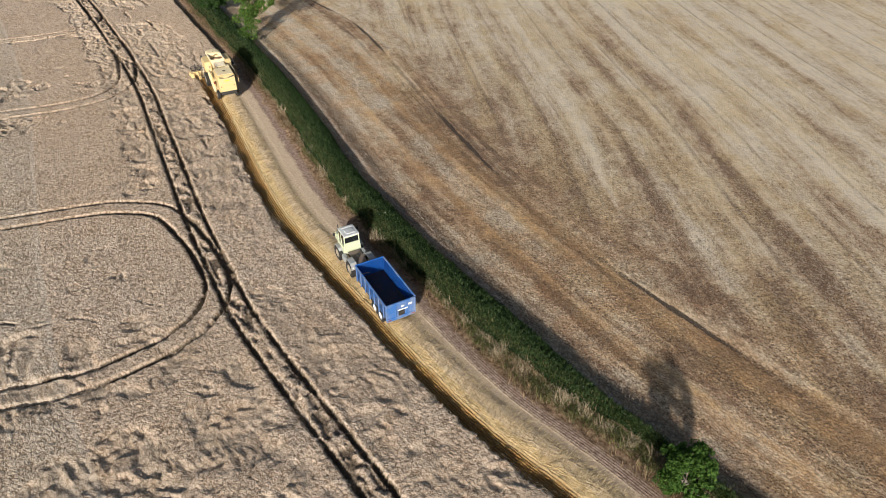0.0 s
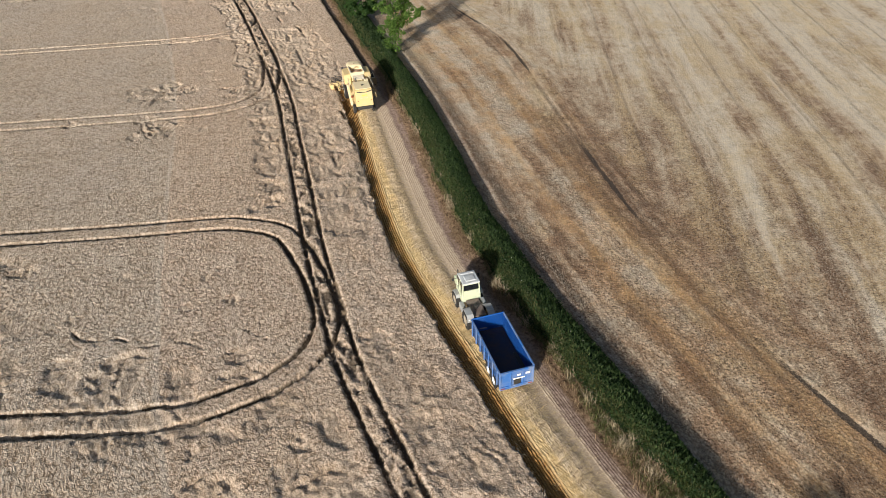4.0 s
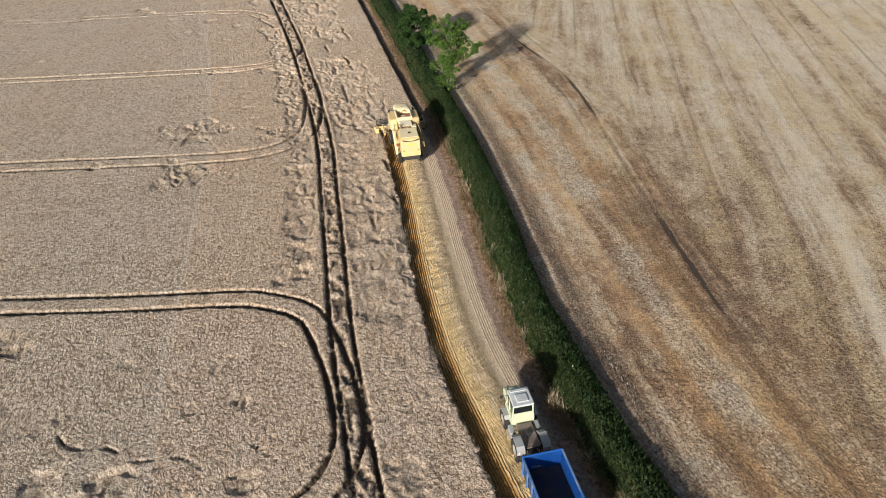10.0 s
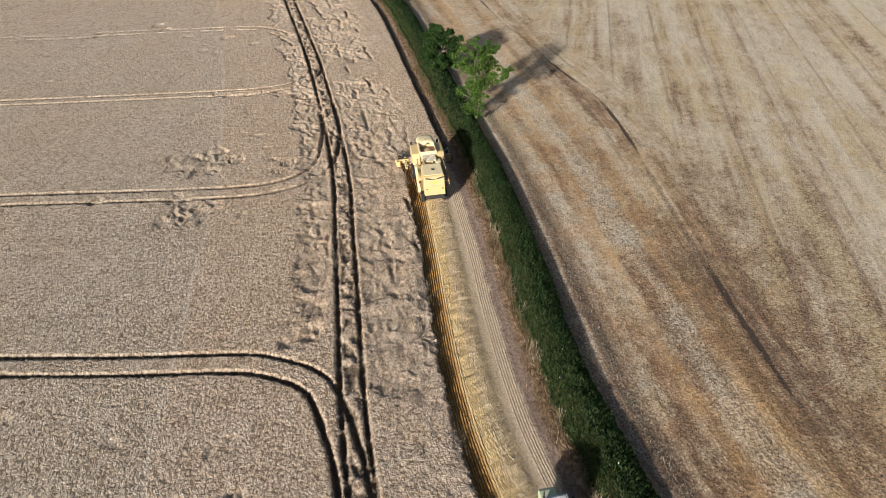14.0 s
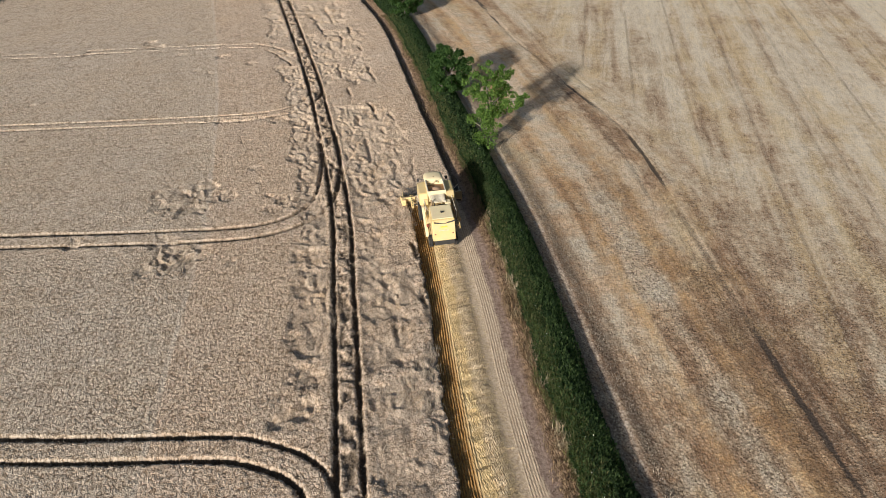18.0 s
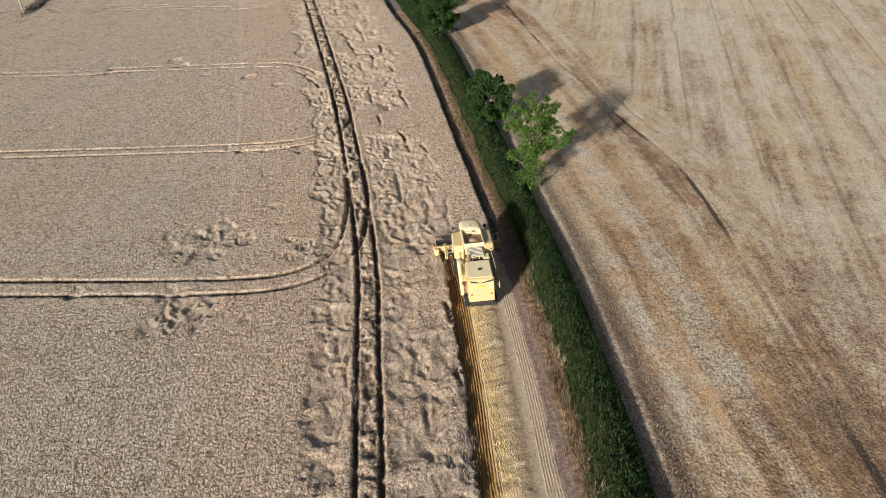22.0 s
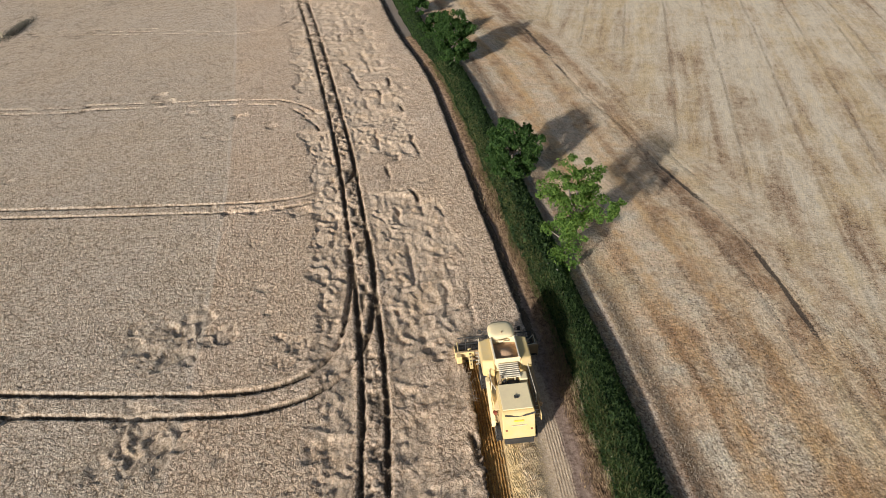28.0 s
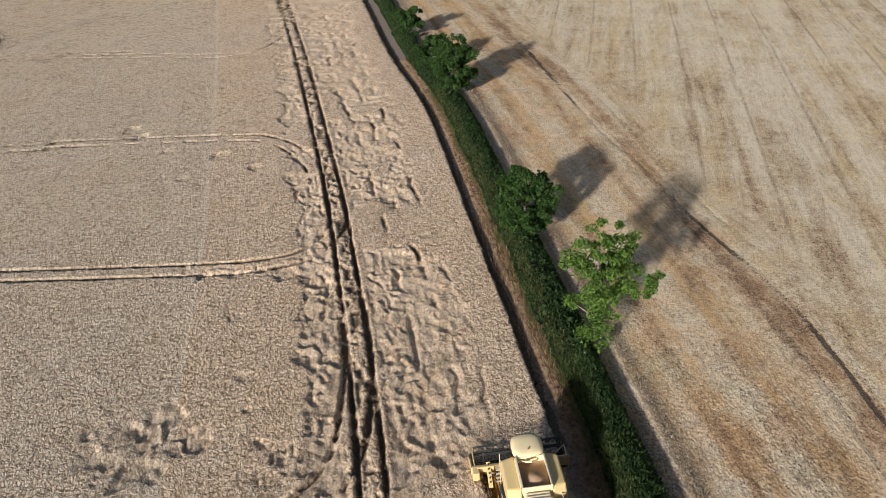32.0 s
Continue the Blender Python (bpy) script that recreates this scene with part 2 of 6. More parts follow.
def wheat_material():
    """Ripe wheat from above: pale bunched ears, shade painted into the gaps between, laid straw where it is flattened.
    """
    m = Mat("ripe_wheat", 0.9)
    m.b.inputs["Diffuse Roughness"].default_value = 0.2
    along, across, lodged = m.attr("along"), m.attr("across"), m.attr("lodged")
    mid, big = m.noise(0.6, 4), m.noise(0.035, 3)
    # drilled bouts: headland rows along the hedge, the rest across, a thin pale seam where they meet
    v = m.math("ADD", across, m.math("MULTIPLY", m.math("SUBTRACT", m.noise(0.2, 2), 0.5), 0.5))
    rest = m.rng(v, 13.1, 13.7)
    jit = m.math("MULTIPLY", m.math("SUBTRACT", m.noise(1.6, 2), 0.5), 0.35)

    def bunches(a, b):
        cells = m.n("ShaderNodeTexVoronoi")
        cells.inputs["Scale"].default_value = 1.0
        m.link(m.xyz(m.math("MULTIPLY", m.math("ADD", across, jit), a), m.math("MULTIPLY", m.math("ADD", along, jit), b), 0.0), cells.inputs["Vector"])
        pick = m.n("ShaderNodeSeparateColor")
        m.link(cells.outputs["Color"], pick.inputs[0])
        return cells.outputs["Distance"], pick.outputs[0]
    d1, r1 = bunches(4.6, 3.4)
    d2, r2 = bunches(9.5, 8.0)
    fine = m.noise(11.0, 3, 0.75)
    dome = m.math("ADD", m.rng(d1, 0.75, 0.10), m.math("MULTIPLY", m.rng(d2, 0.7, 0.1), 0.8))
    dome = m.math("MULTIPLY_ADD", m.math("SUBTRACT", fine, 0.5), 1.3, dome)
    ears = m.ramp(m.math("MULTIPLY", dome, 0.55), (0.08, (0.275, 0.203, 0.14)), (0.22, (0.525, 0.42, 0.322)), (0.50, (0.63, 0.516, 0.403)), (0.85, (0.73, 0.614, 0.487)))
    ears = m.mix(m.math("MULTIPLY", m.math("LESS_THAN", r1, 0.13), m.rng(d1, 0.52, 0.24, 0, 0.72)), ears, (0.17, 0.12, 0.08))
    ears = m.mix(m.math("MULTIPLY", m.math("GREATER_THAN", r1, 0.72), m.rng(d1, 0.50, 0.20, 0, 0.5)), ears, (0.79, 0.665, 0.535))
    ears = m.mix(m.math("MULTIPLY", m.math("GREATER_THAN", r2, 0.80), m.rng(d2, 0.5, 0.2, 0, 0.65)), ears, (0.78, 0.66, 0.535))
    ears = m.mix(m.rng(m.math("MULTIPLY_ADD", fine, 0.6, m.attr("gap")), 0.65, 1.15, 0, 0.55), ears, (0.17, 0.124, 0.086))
    warm = m.mix(m.rng(mid, 0.35, 0.7), ears, m.mix(1.0, ears, (0.93, 0.895, 0.85), "MULTIPLY"))
    tone = m.mix(m.rng(big, 0.38, 0.62), warm, m.mix(1.0, warm, (1.01, 0.98, 0.93), "MULTIPLY"))
    tone = m.mix(1.0, tone, m.mix(rest, (1.03, 0.985, 0.955), (0.97, 0.97, 0.965)), "MULTIPLY")
    along_v = m.xyz(m.math("MULTIPLY", across, 2.4), m.math("MULTIPLY", along, 0.06), 0.0)
    cross_v = m.xyz(m.math("MULTIPLY", along, 2.4), m.math("MULTIPLY", across, 0.06), 5.0)
    n_a, n_c = m.noise(1.0, 3, 0.7, along_v), m.noise(1.0, 3, 0.7, cross_v)
    rows = m.math("MULTIPLY_ADD", rest, m.math("SUBTRACT", n_c, n_a), n_a)
    tone = m.mix(m.rng(rows, 0.48, 0.34, 0, 0.22), tone, (0.24, 0.185, 0.135))
    tone = m.mix(m.rng(rows, 0.54, 0.70, 0, 0.22), tone, (0.56, 0.475, 0.38))
    seam = m.math("MULTIPLY", m.rng(m.math("ABSOLUTE", m.math("SUBTRACT", v, 13.4)), 0.32, 0.10), m.rng(m.noise(0.3, 3), 0.3, 0.55))
    tone = m.mix(m.math("MULTIPLY", seam, 0.5), tone, (0.60, 0.51, 0.41))
    # brown stems of the wheelings' walls and floor, darkened to paint in their shade
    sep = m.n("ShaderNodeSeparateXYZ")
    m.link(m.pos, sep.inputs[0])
    stem_shade = m.math("MAXIMUM", m.math("MULTIPLY", m.rng(sep.outputs[2], 0.58, 0.42), m.rng(lodged, 0.5, 0.1)), m.rng(sep.outputs[2], 0.24, 0.12))
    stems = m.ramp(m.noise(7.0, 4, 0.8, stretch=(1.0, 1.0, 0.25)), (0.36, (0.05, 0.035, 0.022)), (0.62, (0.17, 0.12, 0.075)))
    tone = m.mix(m.math("MULTIPLY", stem_shade, 0.9), tone, stems)
    # laid straw: fine combed strands, golden to grey
    flow = m.xyz(m.math("MULTIPLY_ADD", m.noise(0.30, 2), 9.0, m.math("MULTIPLY", across, 7.0)), m.math("MULTIPLY", along, 1.4), 0.0)
    strand = m.noise(1.0, 4, 0.75, flow)
    straw = m.ramp(strand, (0.32, (0.25, 0.18, 0.118)), (0.45, (0.52, 0.405, 0.295)), (0.64, (0.68, 0.55, 0.41)))
    straw = m.mix(m.rng(m.noise(0.45, 3), 0.50, 0.66, 0, 0.6), straw, m.mix(1.0, straw, (1.10, 0.90, 0.62), "MULTIPLY"))
    keep = m.rng(m.math("MULTIPLY_ADD", m.math("SUBTRACT", m.noise(2.2, 4, 0.7), 0.5), 1.1, lodged), 0.45, 1.0, 0.0, 0.40)
    keep = m.math("MULTIPLY", keep, m.rng(sep.outputs[2], 0.12, 0.24))
    m.color(m.mix(keep, tone, straw))
    lift = m.math("MULTIPLY_ADD", keep, m.math("SUBTRACT", m.math("MULTIPLY", strand, 1.6), dome), dome)
    m.bump(lift, 0.70, 0.05)
    m.b.inputs["Specular IOR Level"].default_value = 0.2
    return m.m


def stubble_material():
    """Old stubble: soft pale and brown bands along the passes, thin wheelings, a dotted grain of cut stalks."""
    m = Mat("old_stubble", 0.92)
    m.b.inputs["Diffuse Roughness"].default_value = 0.0
    u, s, p, h, sel = m.attr("across"), m.attr("along"), m.attr("passes"), m.attr("head"), m.attr("main")
    soil, coarse, gap = m.attr("rut"), m.attr("coarse"), m.attr("gap")
    sep = m.n("ShaderNodeSeparateXYZ")
    m.link(m.pos, sep.inputs[0])
    sway = m.math("MULTIPLY", m.math("SUBTRACT", m.noise(0.16, 3), 0.5), 1.6)
    hh, pp = m.math("ADD", h, sway), m.math("MULTIPLY_ADD", sway, 0.6, p)

    def both(across, along, seed, detail=3, rough=0.6):
        a = m.noise(1.0, detail, rough, m.xyz(m.math("MULTIPLY", hh, across), m.math("MULTIPLY", s, along), seed))
        b = m.noise(1.0, detail, rough, m.xyz(m.math("MULTIPLY", pp, across), m.math("MULTIPLY", sep.outputs[1], along), seed + 7.0))
        return m.math("MULTIPLY_ADD", sel, m.math("SUBTRACT", b, a), a)

    def add(t, v, k):
        return m.math("MULTIPLY_ADD", m.math("SUBTRACT", v, 0.5), k, t)
    wide, band, rows = both(0.17, 0.012, 0.5, 2), both(0.80, 0.04, 2.5, 4), both(2.6, 0.35, 4.5, 3, 0.7)
    hue, glow = both(0.30, 0.03, 11.5, 3), m.noise(0.22, 3, 0.6)
    patch, grit, grain = m.noise(0.15, 5, 0.62), m.noise(0.9, 4, 0.65), m.noise(6.5, 3, 0.8)
    tone = add(add(add(add(0.592, wide, 0.60), band, 1.05), patch, 0.85), grit, 0.70)
    tone = m.math("MULTIPLY_ADD", m.math("SUBTRACT", coarse, 0.45), -0.15, tone)
    tone = m.math("MULTIPLY_ADD", m.attr("stripe"), 0.27, tone)
    close = m.rng(u, 24.0, 15.0)
    tone = m.math("MULTIPLY_ADD", m.rng(u, 14.0, 8.0), 0.06, tone)
    pale = m.math("MULTIPLY", m.rng(u, 18.0, 40.0), m.rng(sep.outputs[1], 40.0, 95.0, 0.4, 1.0))
    tone = m.math("MULTIPLY_ADD", pale, 0.10, tone)
    tone = m.math("MULTIPLY_ADD", m.math("MULTIPLY", close, m.rng(sep.outputs[1], 115.0, 88.0)), -0.05, tone)
    base = m.ramp(tone, (0.22, (0.255, 0.15, 0.088)), (0.38, (0.455, 0.29, 0.175)), (0.52, (0.62, 0.45, 0.29)), (0.66, (0.70, 0.555, 0.385)), (0.84, (0.77, 0.65, 0.495)))
    base = m.mix(m.rng(m.math("MULTIPLY_ADD", glow, 0.6, hue), 0.78, 0.94, 0, 0.55), base, (0.68, 0.475, 0.225))
    base = m.mix(m.rng(m.math("MULTIPLY_ADD", grit, 0.4, hue), 0.68, 0.52, 0, 0.30), base, m.mix(1.0, base, (0.92, 0.93, 0.95), "MULTIPLY"))
    # reddish headland and the orange band of taller stubble that follows the hedge
    red = m.math("MULTIPLY", m.rng(u, 26.0, 7.0), m.rng(m.noise(0.25, 4), 0.38, 0.58))
    base = m.mix(m.math("MULTIPLY", red, 0.75), base, m.mix(1.0, base, (1.08, 0.83, 0.64), "MULTIPLY"))
    glowing = m.math("MULTIPLY", m.rng(m.attr("warm"), 0.05, 0.45), m.rng(m.noise(0.5, 4, 0.7), 0.34, 0.60, 0.25, 1.0))
    # wheelings of the straight passes, one each 6.85 m, and one pair
    q = m.math("ADD", p, m.math("MULTIPLY", sway, 0.10))
    one = m.math("PINGPONG", q, 3.425)
    worn = m.math("MULTIPLY", sel, m.rng(m.noise(0.09, 3, 0.6), 0.36, 0.50))
    pair = m.math("ABSOLUTE", m.math("SUBTRACT", m.math("ABSOLUTE", q), 0.9))
    single = m.math("GREATER_THAN", m.math("ABSOLUTE", q), 3.0)
    thin = m.math("ADD", m.math("MULTIPLY", m.rng(one, 0.30, 0.08), single), m.rng(pair, 0.30, 0.08))
    thin = m.math("MULTIPLY", m.math("MULTIPLY", thin, worn), m.rng(grit, 0.36, 0.58, 0.2, 1.0))
    base = m.mix(m.math("MULTIPLY", thin, 0.75), base, (0.215, 0.145, 0.10))
    # dry weeds and painted hedge shade at its foot, a dusty path line between
    foot = m.math("MULTIPLY", m.rng(u, 6.8, 4.9), m.rng(m.noise(0.9, 4, 0.7), 0.28, 0.55))
    base = m.mix(m.math("MULTIPLY", foot, 0.8), base, m.mix(m.noise(5.0, 4, 0.75), (0.10, 0.075, 0.058), (0.30, 0.235, 0.18)))
    line = m.math("ABSOLUTE", m.math("SUBTRACT", m.math("MULTIPLY_ADD", sway, 0.22, u), 4.0))
    base = m.mix(m.math("MULTIPLY", m.rng(line, 0.40, 0.18), m.rng(m.noise(0.7, 3), 0.32, 0.56, 0.15, 0.8)), base, (0.60, 0.505, 0.41))
    # drilled rows
    drill = m.math("SINE", m.math("MULTIPLY", m.math("MULTIPLY_ADD", sway, 0.10, u), 31.0))
    drill = m.math("MULTIPLY", m.rng(drill, -0.1, -0.8), m.math("MULTIPLY", m.rng(sel, 0.4, 0.0), m.rng(m.noise(0.35, 3), 0.40, 0.58)))
    base = m.mix(m.math("MULTIPLY", drill, 0.22), base, (0.22, 0.14, 0.085))
    # grain of single stalks and gaps, dotted along the drilled rows
    dots = both(5.4, 2.6, 21.5, 2, 0.65)
    base = m.mix(m.rng(dots, 0.50, 0.38, 0, m.math("MULTIPLY_ADD", close, 0.26, 0.16)), base, (0.19, 0.118, 0.07))
    fair = m.math("MULTIPLY_ADD", close, -0.26, 0.50)
    base = m.mix(m.rng(dots, 0.54, 0.68, 0, fair), base, (0.78, 0.655, 0.485))
    clods = both(2.3, 1.0, 31.5, 3, 0.7)
    base = m.mix(m.math("MULTIPLY", m.rng(clods, 0.46, 0.36), m.rng(tone, 0.66, 0.40, 0.08, 0.48)), base, (0.18, 0.108, 0.064))
    base = m.mix(m.rng(grain, 0.49, 0.41, 0, m.math("MULTIPLY_ADD", coarse, 0.5, 0.25)), base, (0.17, 0.112, 0.07))
    base = m.mix(m.rng(grain, 0.56, 0.68, 0, fair), base, (0.78, 0.655, 0.48))
    base = m.mix(m.rng(rows, 0.50, 0.36, 0, 0.30), base, (0.26, 0.17, 0.105))
    cells = m.n("ShaderNodeTexVoronoi")
    cells.inputs["Scale"].default_value = 8.0
    m.link(m.pos, cells.inputs["Vector"])
    pick = m.n("ShaderNodeSeparateColor")
    m.link(cells.outputs["Color"], pick.inputs[0])
    few = m.math("MULTIPLY_ADD", m.rng(tone, 0.58, 0.32), 0.36, m.math("MULTIPLY_ADD", close, 0.09, 0.02))
    hole = m.math("MULTIPLY", m.math("LESS_THAN", pick.outputs[0], few), m.rng(cells.outputs["Distance"], 0.62, 0.38))
    hole = m.math("MULTIPLY", hole, m.math("MULTIPLY_ADD", coarse, 0.30, 0.62))
    base = m.mix(hole, base, (0.095, 0.062, 0.04))
    tufts = m.n("ShaderNodeTexVoronoi")
    tufts.inputs["Scale"].default_value = 3.3
    m.link(m.pos, tufts.inputs["Vector"])
    lot = m.n("ShaderNodeSeparateColor")
    m.link(tufts.outputs["Color"], lot.inputs[0])
    clump = m.math("MULTIPLY", m.math("LESS_THAN", lot.outputs[0], m.math("MULTIPLY_ADD", m.rng(tone, 0.56, 0.34), 0.38, -0.02)), m.rng(tufts.outputs["Distance"], 0.50, 0.30))
    clump = m.math("MULTIPLY", clump, m.rng(m.noise(0.22, 3, 0.6), 0.40, 0.56, 0.25, 0.75))
    base = m.mix(clump, base, (0.15, 0.095, 0.06))
    bright = m.math("MULTIPLY", m.math("GREATER_THAN", pick.outputs[1], 0.70), m.rng(cells.outputs["Distance"], 0.6, 0.4))
    base = m.mix(m.math("MULTIPLY", bright, fair), base, (0.80, 0.67, 0.49))
    # each cut clump a pale dot on the dark soil, closer together in the fair bands
    spot = m.n("ShaderNodeTexVoronoi")
    spot.inputs["Scale"].default_value = 1.0
    m.link(m.xyz(m.math("MULTIPLY", u, 5.6), m.math("MULTIPLY", s, 4.6), 0.0), spot.inputs["Vector"])
    cover = m.math("MULTIPLY_ADD", m.math("SUBTRACT", tone, 0.52), -0.85, spot.outputs["Distance"])
    bare = m.math("MULTIPLY", m.rng(cover, 0.34, 0.56), m.math("MULTIPLY_ADD", m.math("MULTIPLY", close, m.rng(sep.outputs[1], 98.0, 72.0)), 0.25, 0.15))
    base = m.mix(bare, base, (0.15, 0.088, 0.052))
    base = m.mix(m.math("MULTIPLY", glowing, m.rng(cover, 0.62, 0.30, 0.28, 0.62)), base, (0.64, 0.37, 0.155))
    base = m.mix(m.math("MULTIPLY", m.rng(cover, 0.24, 0.06, 0, 0.45), m.rng(grit, 0.36, 0.60)), base, (0.80, 0.64, 0.40))
    base = m.mix(m.math("MULTIPLY", gap, 0.45), base, (0.10, 0.066, 0.044))
    soil = m.rng(m.math("MULTIPLY_ADD", m.math("SUBTRACT", m.noise(5.0, 4, 0.8), 0.5), 2.2, soil), 0.42, 0.78, 0.0, 0.92)
    base = m.mix(soil, base, m.mix(grain, (0.03, 0.024, 0.02), (0.12, 0.09, 0.07)))
    m.color(base)
    m.bump(m.math("ADD", m.noise(12.0, 3, 0.75), m.math("SUBTRACT", dots, m.math("MULTIPLY", cover, 0.8))), 0.75, 0.05)
    m.b.inputs["Specular IOR Level"].default_value = 0.15
    return m.m


def fresh_material():
    """The strip just cut: golden rows, bright straw swath, grey chaff, pale driven lane, bare earth, verge."""
    m = Mat("fresh_stubble", 0.9)
    m.b.inputs["Diffuse Roughness"].default_value = 0.3
    u, s = m.attr("across"), m.attr("along")
    n1, n2, n3 = m.noise(6.0, 5, 0.7), m.noise(0.6, 4), m.noise(14, 3, 0.7)
    wob = m.math("MULTIPLY_ADD", m.math("SUBTRACT", m.math("MULTIPLY_ADD", n1, 0.5, n2), 0.75), 1.0, u)
    comb = m.noise(1.0, 4, 0.7, m.xyz(m.math("MULTIPLY_ADD", u, 1.6, m.math("MULTIPLY", s, 5.5)), m.math("MULTIPLY", u, 1.1), 0.0))
    rows = m.ramp(n1, (0.32, (0.19, 0.085, 0.022)), (0.52, (0.52, 0.28, 0.08)), (0.72, (0.72, 0.45, 0.17)))
    swath = m.ramp(m.math("MULTIPLY_ADD", comb, 0.5, m.math("MULTIPLY", n1, 0.5)), (0.34, (0.42, 0.275, 0.12)), (0.5, (0.67, 0.48, 0.235)), (0.64, (0.78, 0.62, 0.37)))
    chaff = m.ramp(comb, (0.34, (0.36, 0.25, 0.145)), (0.50, (0.59, 0.445, 0.28)), (0.66, (0.74, 0.60, 0.41)))
    track = m.ramp(n1, (0.34, (0.386, 0.276, 0.179)), (0.5, (0.570, 0.437, 0.304)), (0.68, (0.681, 0.552, 0.405)))
    lane = m.ramp(n1, (0.3, (0.361, 0.258, 0.172)), (0.5, (0.516, 0.391, 0.271)), (0.75, (0.619, 0.494, 0.361)))
    earth = m.ramp(m.noise(3.0, 5, 0.7), (0.34, (0.160, 0.103, 0.074)), (0.52, (0.304, 0.213, 0.163)), (0.7, (0.410, 0.308, 0.236)))
    verge = m.ramp(m.noise(2.2, 5, 0.7), (0.36, (0.076, 0.046, 0.027)), (0.50, (0.228, 0.144, 0.085)), (0.66, (0.395, 0.277, 0.175)))
    c = m.mix(m.rng(wob, 6.65, 6.3), rows, swath)
    c = m.mix(m.rng(wob, 5.65, 5.25), c, chaff)
    c = m.mix(m.rng(wob, 4.45, 4.15), c, track)
    c = m.mix(m.rng(wob, 3.6, 3.4), c, lane)
    c = m.mix(m.rng(wob, 2.6, 2.3), c, earth)
    c = m.mix(m.rng(wob, 1.75, 1.35), c, verge)
    # darker in the low gaps between the rows
    c = m.mix(m.math("MULTIPLY", m.attr("row_gap"), 0.6), c, (0.12, 0.068, 0.032))
    m.color(c)
    m.bump(n3, 0.6, 0.04)
    m.b.inputs["Specular IOR Level"].default_value = 0.2
    return m.m


def soil_material():
    m = Mat("dry_soil", 0.95)
    n1, n2 = m.noise(4.0, 5, 0.7), m.noise(0.2, 4)
    c = m.ramp(n1, (0.3, (0.14, 0.11, 0.088)), (0.6, (0.27, 0.212, 0.168)), (0.8, (0.42, 0.335, 0.26)))
    m.color(m.mix(m.rng(n2, 0.4, 0.65, 0, 0.5), c, (0.22, 0.165, 0.115)))
    m.bump(n1, 0.7, 0.05)
    return m.m


def blade_material(name, dark, light, trans=0.0):
    m = Mat(name, 0.75)
    c = m.mix(m.random(), dark, light)
    c = m.mix(m.rng(m.noise(0.35, 3), 0.35, 0.65, 0, 0.5), c, m.mix(1.0, c, (0.7, 0.72, 0.66), "MULTIPLY"))
    m.color(c)
    m.b.inputs["Specular IOR Level"].default_value = 0.25
    if trans:
        thin = m.n("ShaderNodeBsdfTranslucent")
        m.link(m.mix(1.0, c, (1.6, 1.7, 0.9), "MULTIPLY"), thin.inputs["Color"])
        both = m.n("ShaderNodeMixShader")
        both.inputs[0].default_value = trans
        m.link(m.b.outputs[0], both.inputs[1])
        m.link(thin.outputs[0], both.inputs[2])
        m.link(both.outputs[0], m.t.nodes["Material Output"].inputs["Surface"])
    return m.m


def paint(name, c, worn, rough=0.45, amount=0.5, metal=0.0):
    """Machine paint with dust, scuffs and faded patches."""
    m = Mat(name, rough, metal)
    n1, n2, n3 = m.noise(1.3, 5, 0.65), m.noise(9.0, 4, 0.7), m.noise(40.0, 3, 0.6)
    col = m.mix(m.rng(n1, 0.40, 0.70, 0, amount), c, worn)
    col = m.mix(m.rng(n2, 0.60, 0.75, 0, amount * 0.7), col, worn)
    col = m.mix(m.rng(n2, 0.40, 0.25, 0, 0.25), col, tuple(0.55 * x for x in c))
    m.color(col)
    m.put(m.b.inputs["Roughness"], m.rng(n1, 0.3, 0.7, rough - 0.08, min(1.0, rough + 0.25)))
    m.bump(n3, 0.12, 0.01)
    return m.m


def bark_material():
    m = Mat("bark", 0.9)
    n1 = m.noise(6.0, 5, 0.7, stretch=(1, 1, 0.3))
    m.color(m.ramp(n1, (0.3, (0.09, 0.07, 0.055)), (0.7, (0.30, 0.26, 0.215))))
    m.bump(n1, 0.6, 0.03)
    return m.m


def glass_material():
    m = Mat("cab_glass", 0.06)
    m.color((0.012, 0.014, 0.016))
    m.b.inputs["Specular IOR Level"].default_value = 0.6
    return m.m


WHEAT, STUBBLE, FRESH, SOIL = wheat_material(), stubble_material(), fresh_material(), soil_material()
STRAW = blade_material("loose_straw", (0.54, 0.385, 0.185), (0.78, 0.62, 0.375))
TALLGRASS = blade_material("bleached_grass", (0.318, 0.238, 0.137), (0.505, 0.411, 0.275))
DRYGRASS = blade_material("dry_grass", (0.154, 0.093, 0.048), (0.333, 0.230, 0.128))
BANKGRASS = blade_material("grey_bank_grass", (0.15, 0.115, 0.085), (0.42, 0.33, 0.24))
EAR = blade_material("wheat_ears", (0.38, 0.30, 0.222), (0.56, 0.462, 0.355))
NETTLE = blade_material("hedge_leaf", (0.014, 0.030, 0.012), (0.052, 0.090, 0.029), 0.45)
CORE = blade_material("hedge_inner_shade", (0.012, 0.025, 0.010), (0.02, 0.04, 0.014))
LEAF_DARK = blade_material("leaf_dark", (0.022, 0.055, 0.014), (0.065, 0.125, 0.030), 0.45)
LEAF_LIGHT = blade_material("leaf_light", (0.055, 0.115, 0.022), (0.175, 0.27, 0.06), 0.45)
LEAF_BUSH = blade_material("leaf_bush", (0.028, 0.072, 0.012), (0.11, 0.20, 0.036), 0.35)
WEED = blade_material("grey_weed", (0.09, 0.08, 0.06), (0.20, 0.175, 0.14))
FLOWER = blade_material("pale_flower", (0.5, 0.5, 0.42), (0.8, 0.78, 0.7))
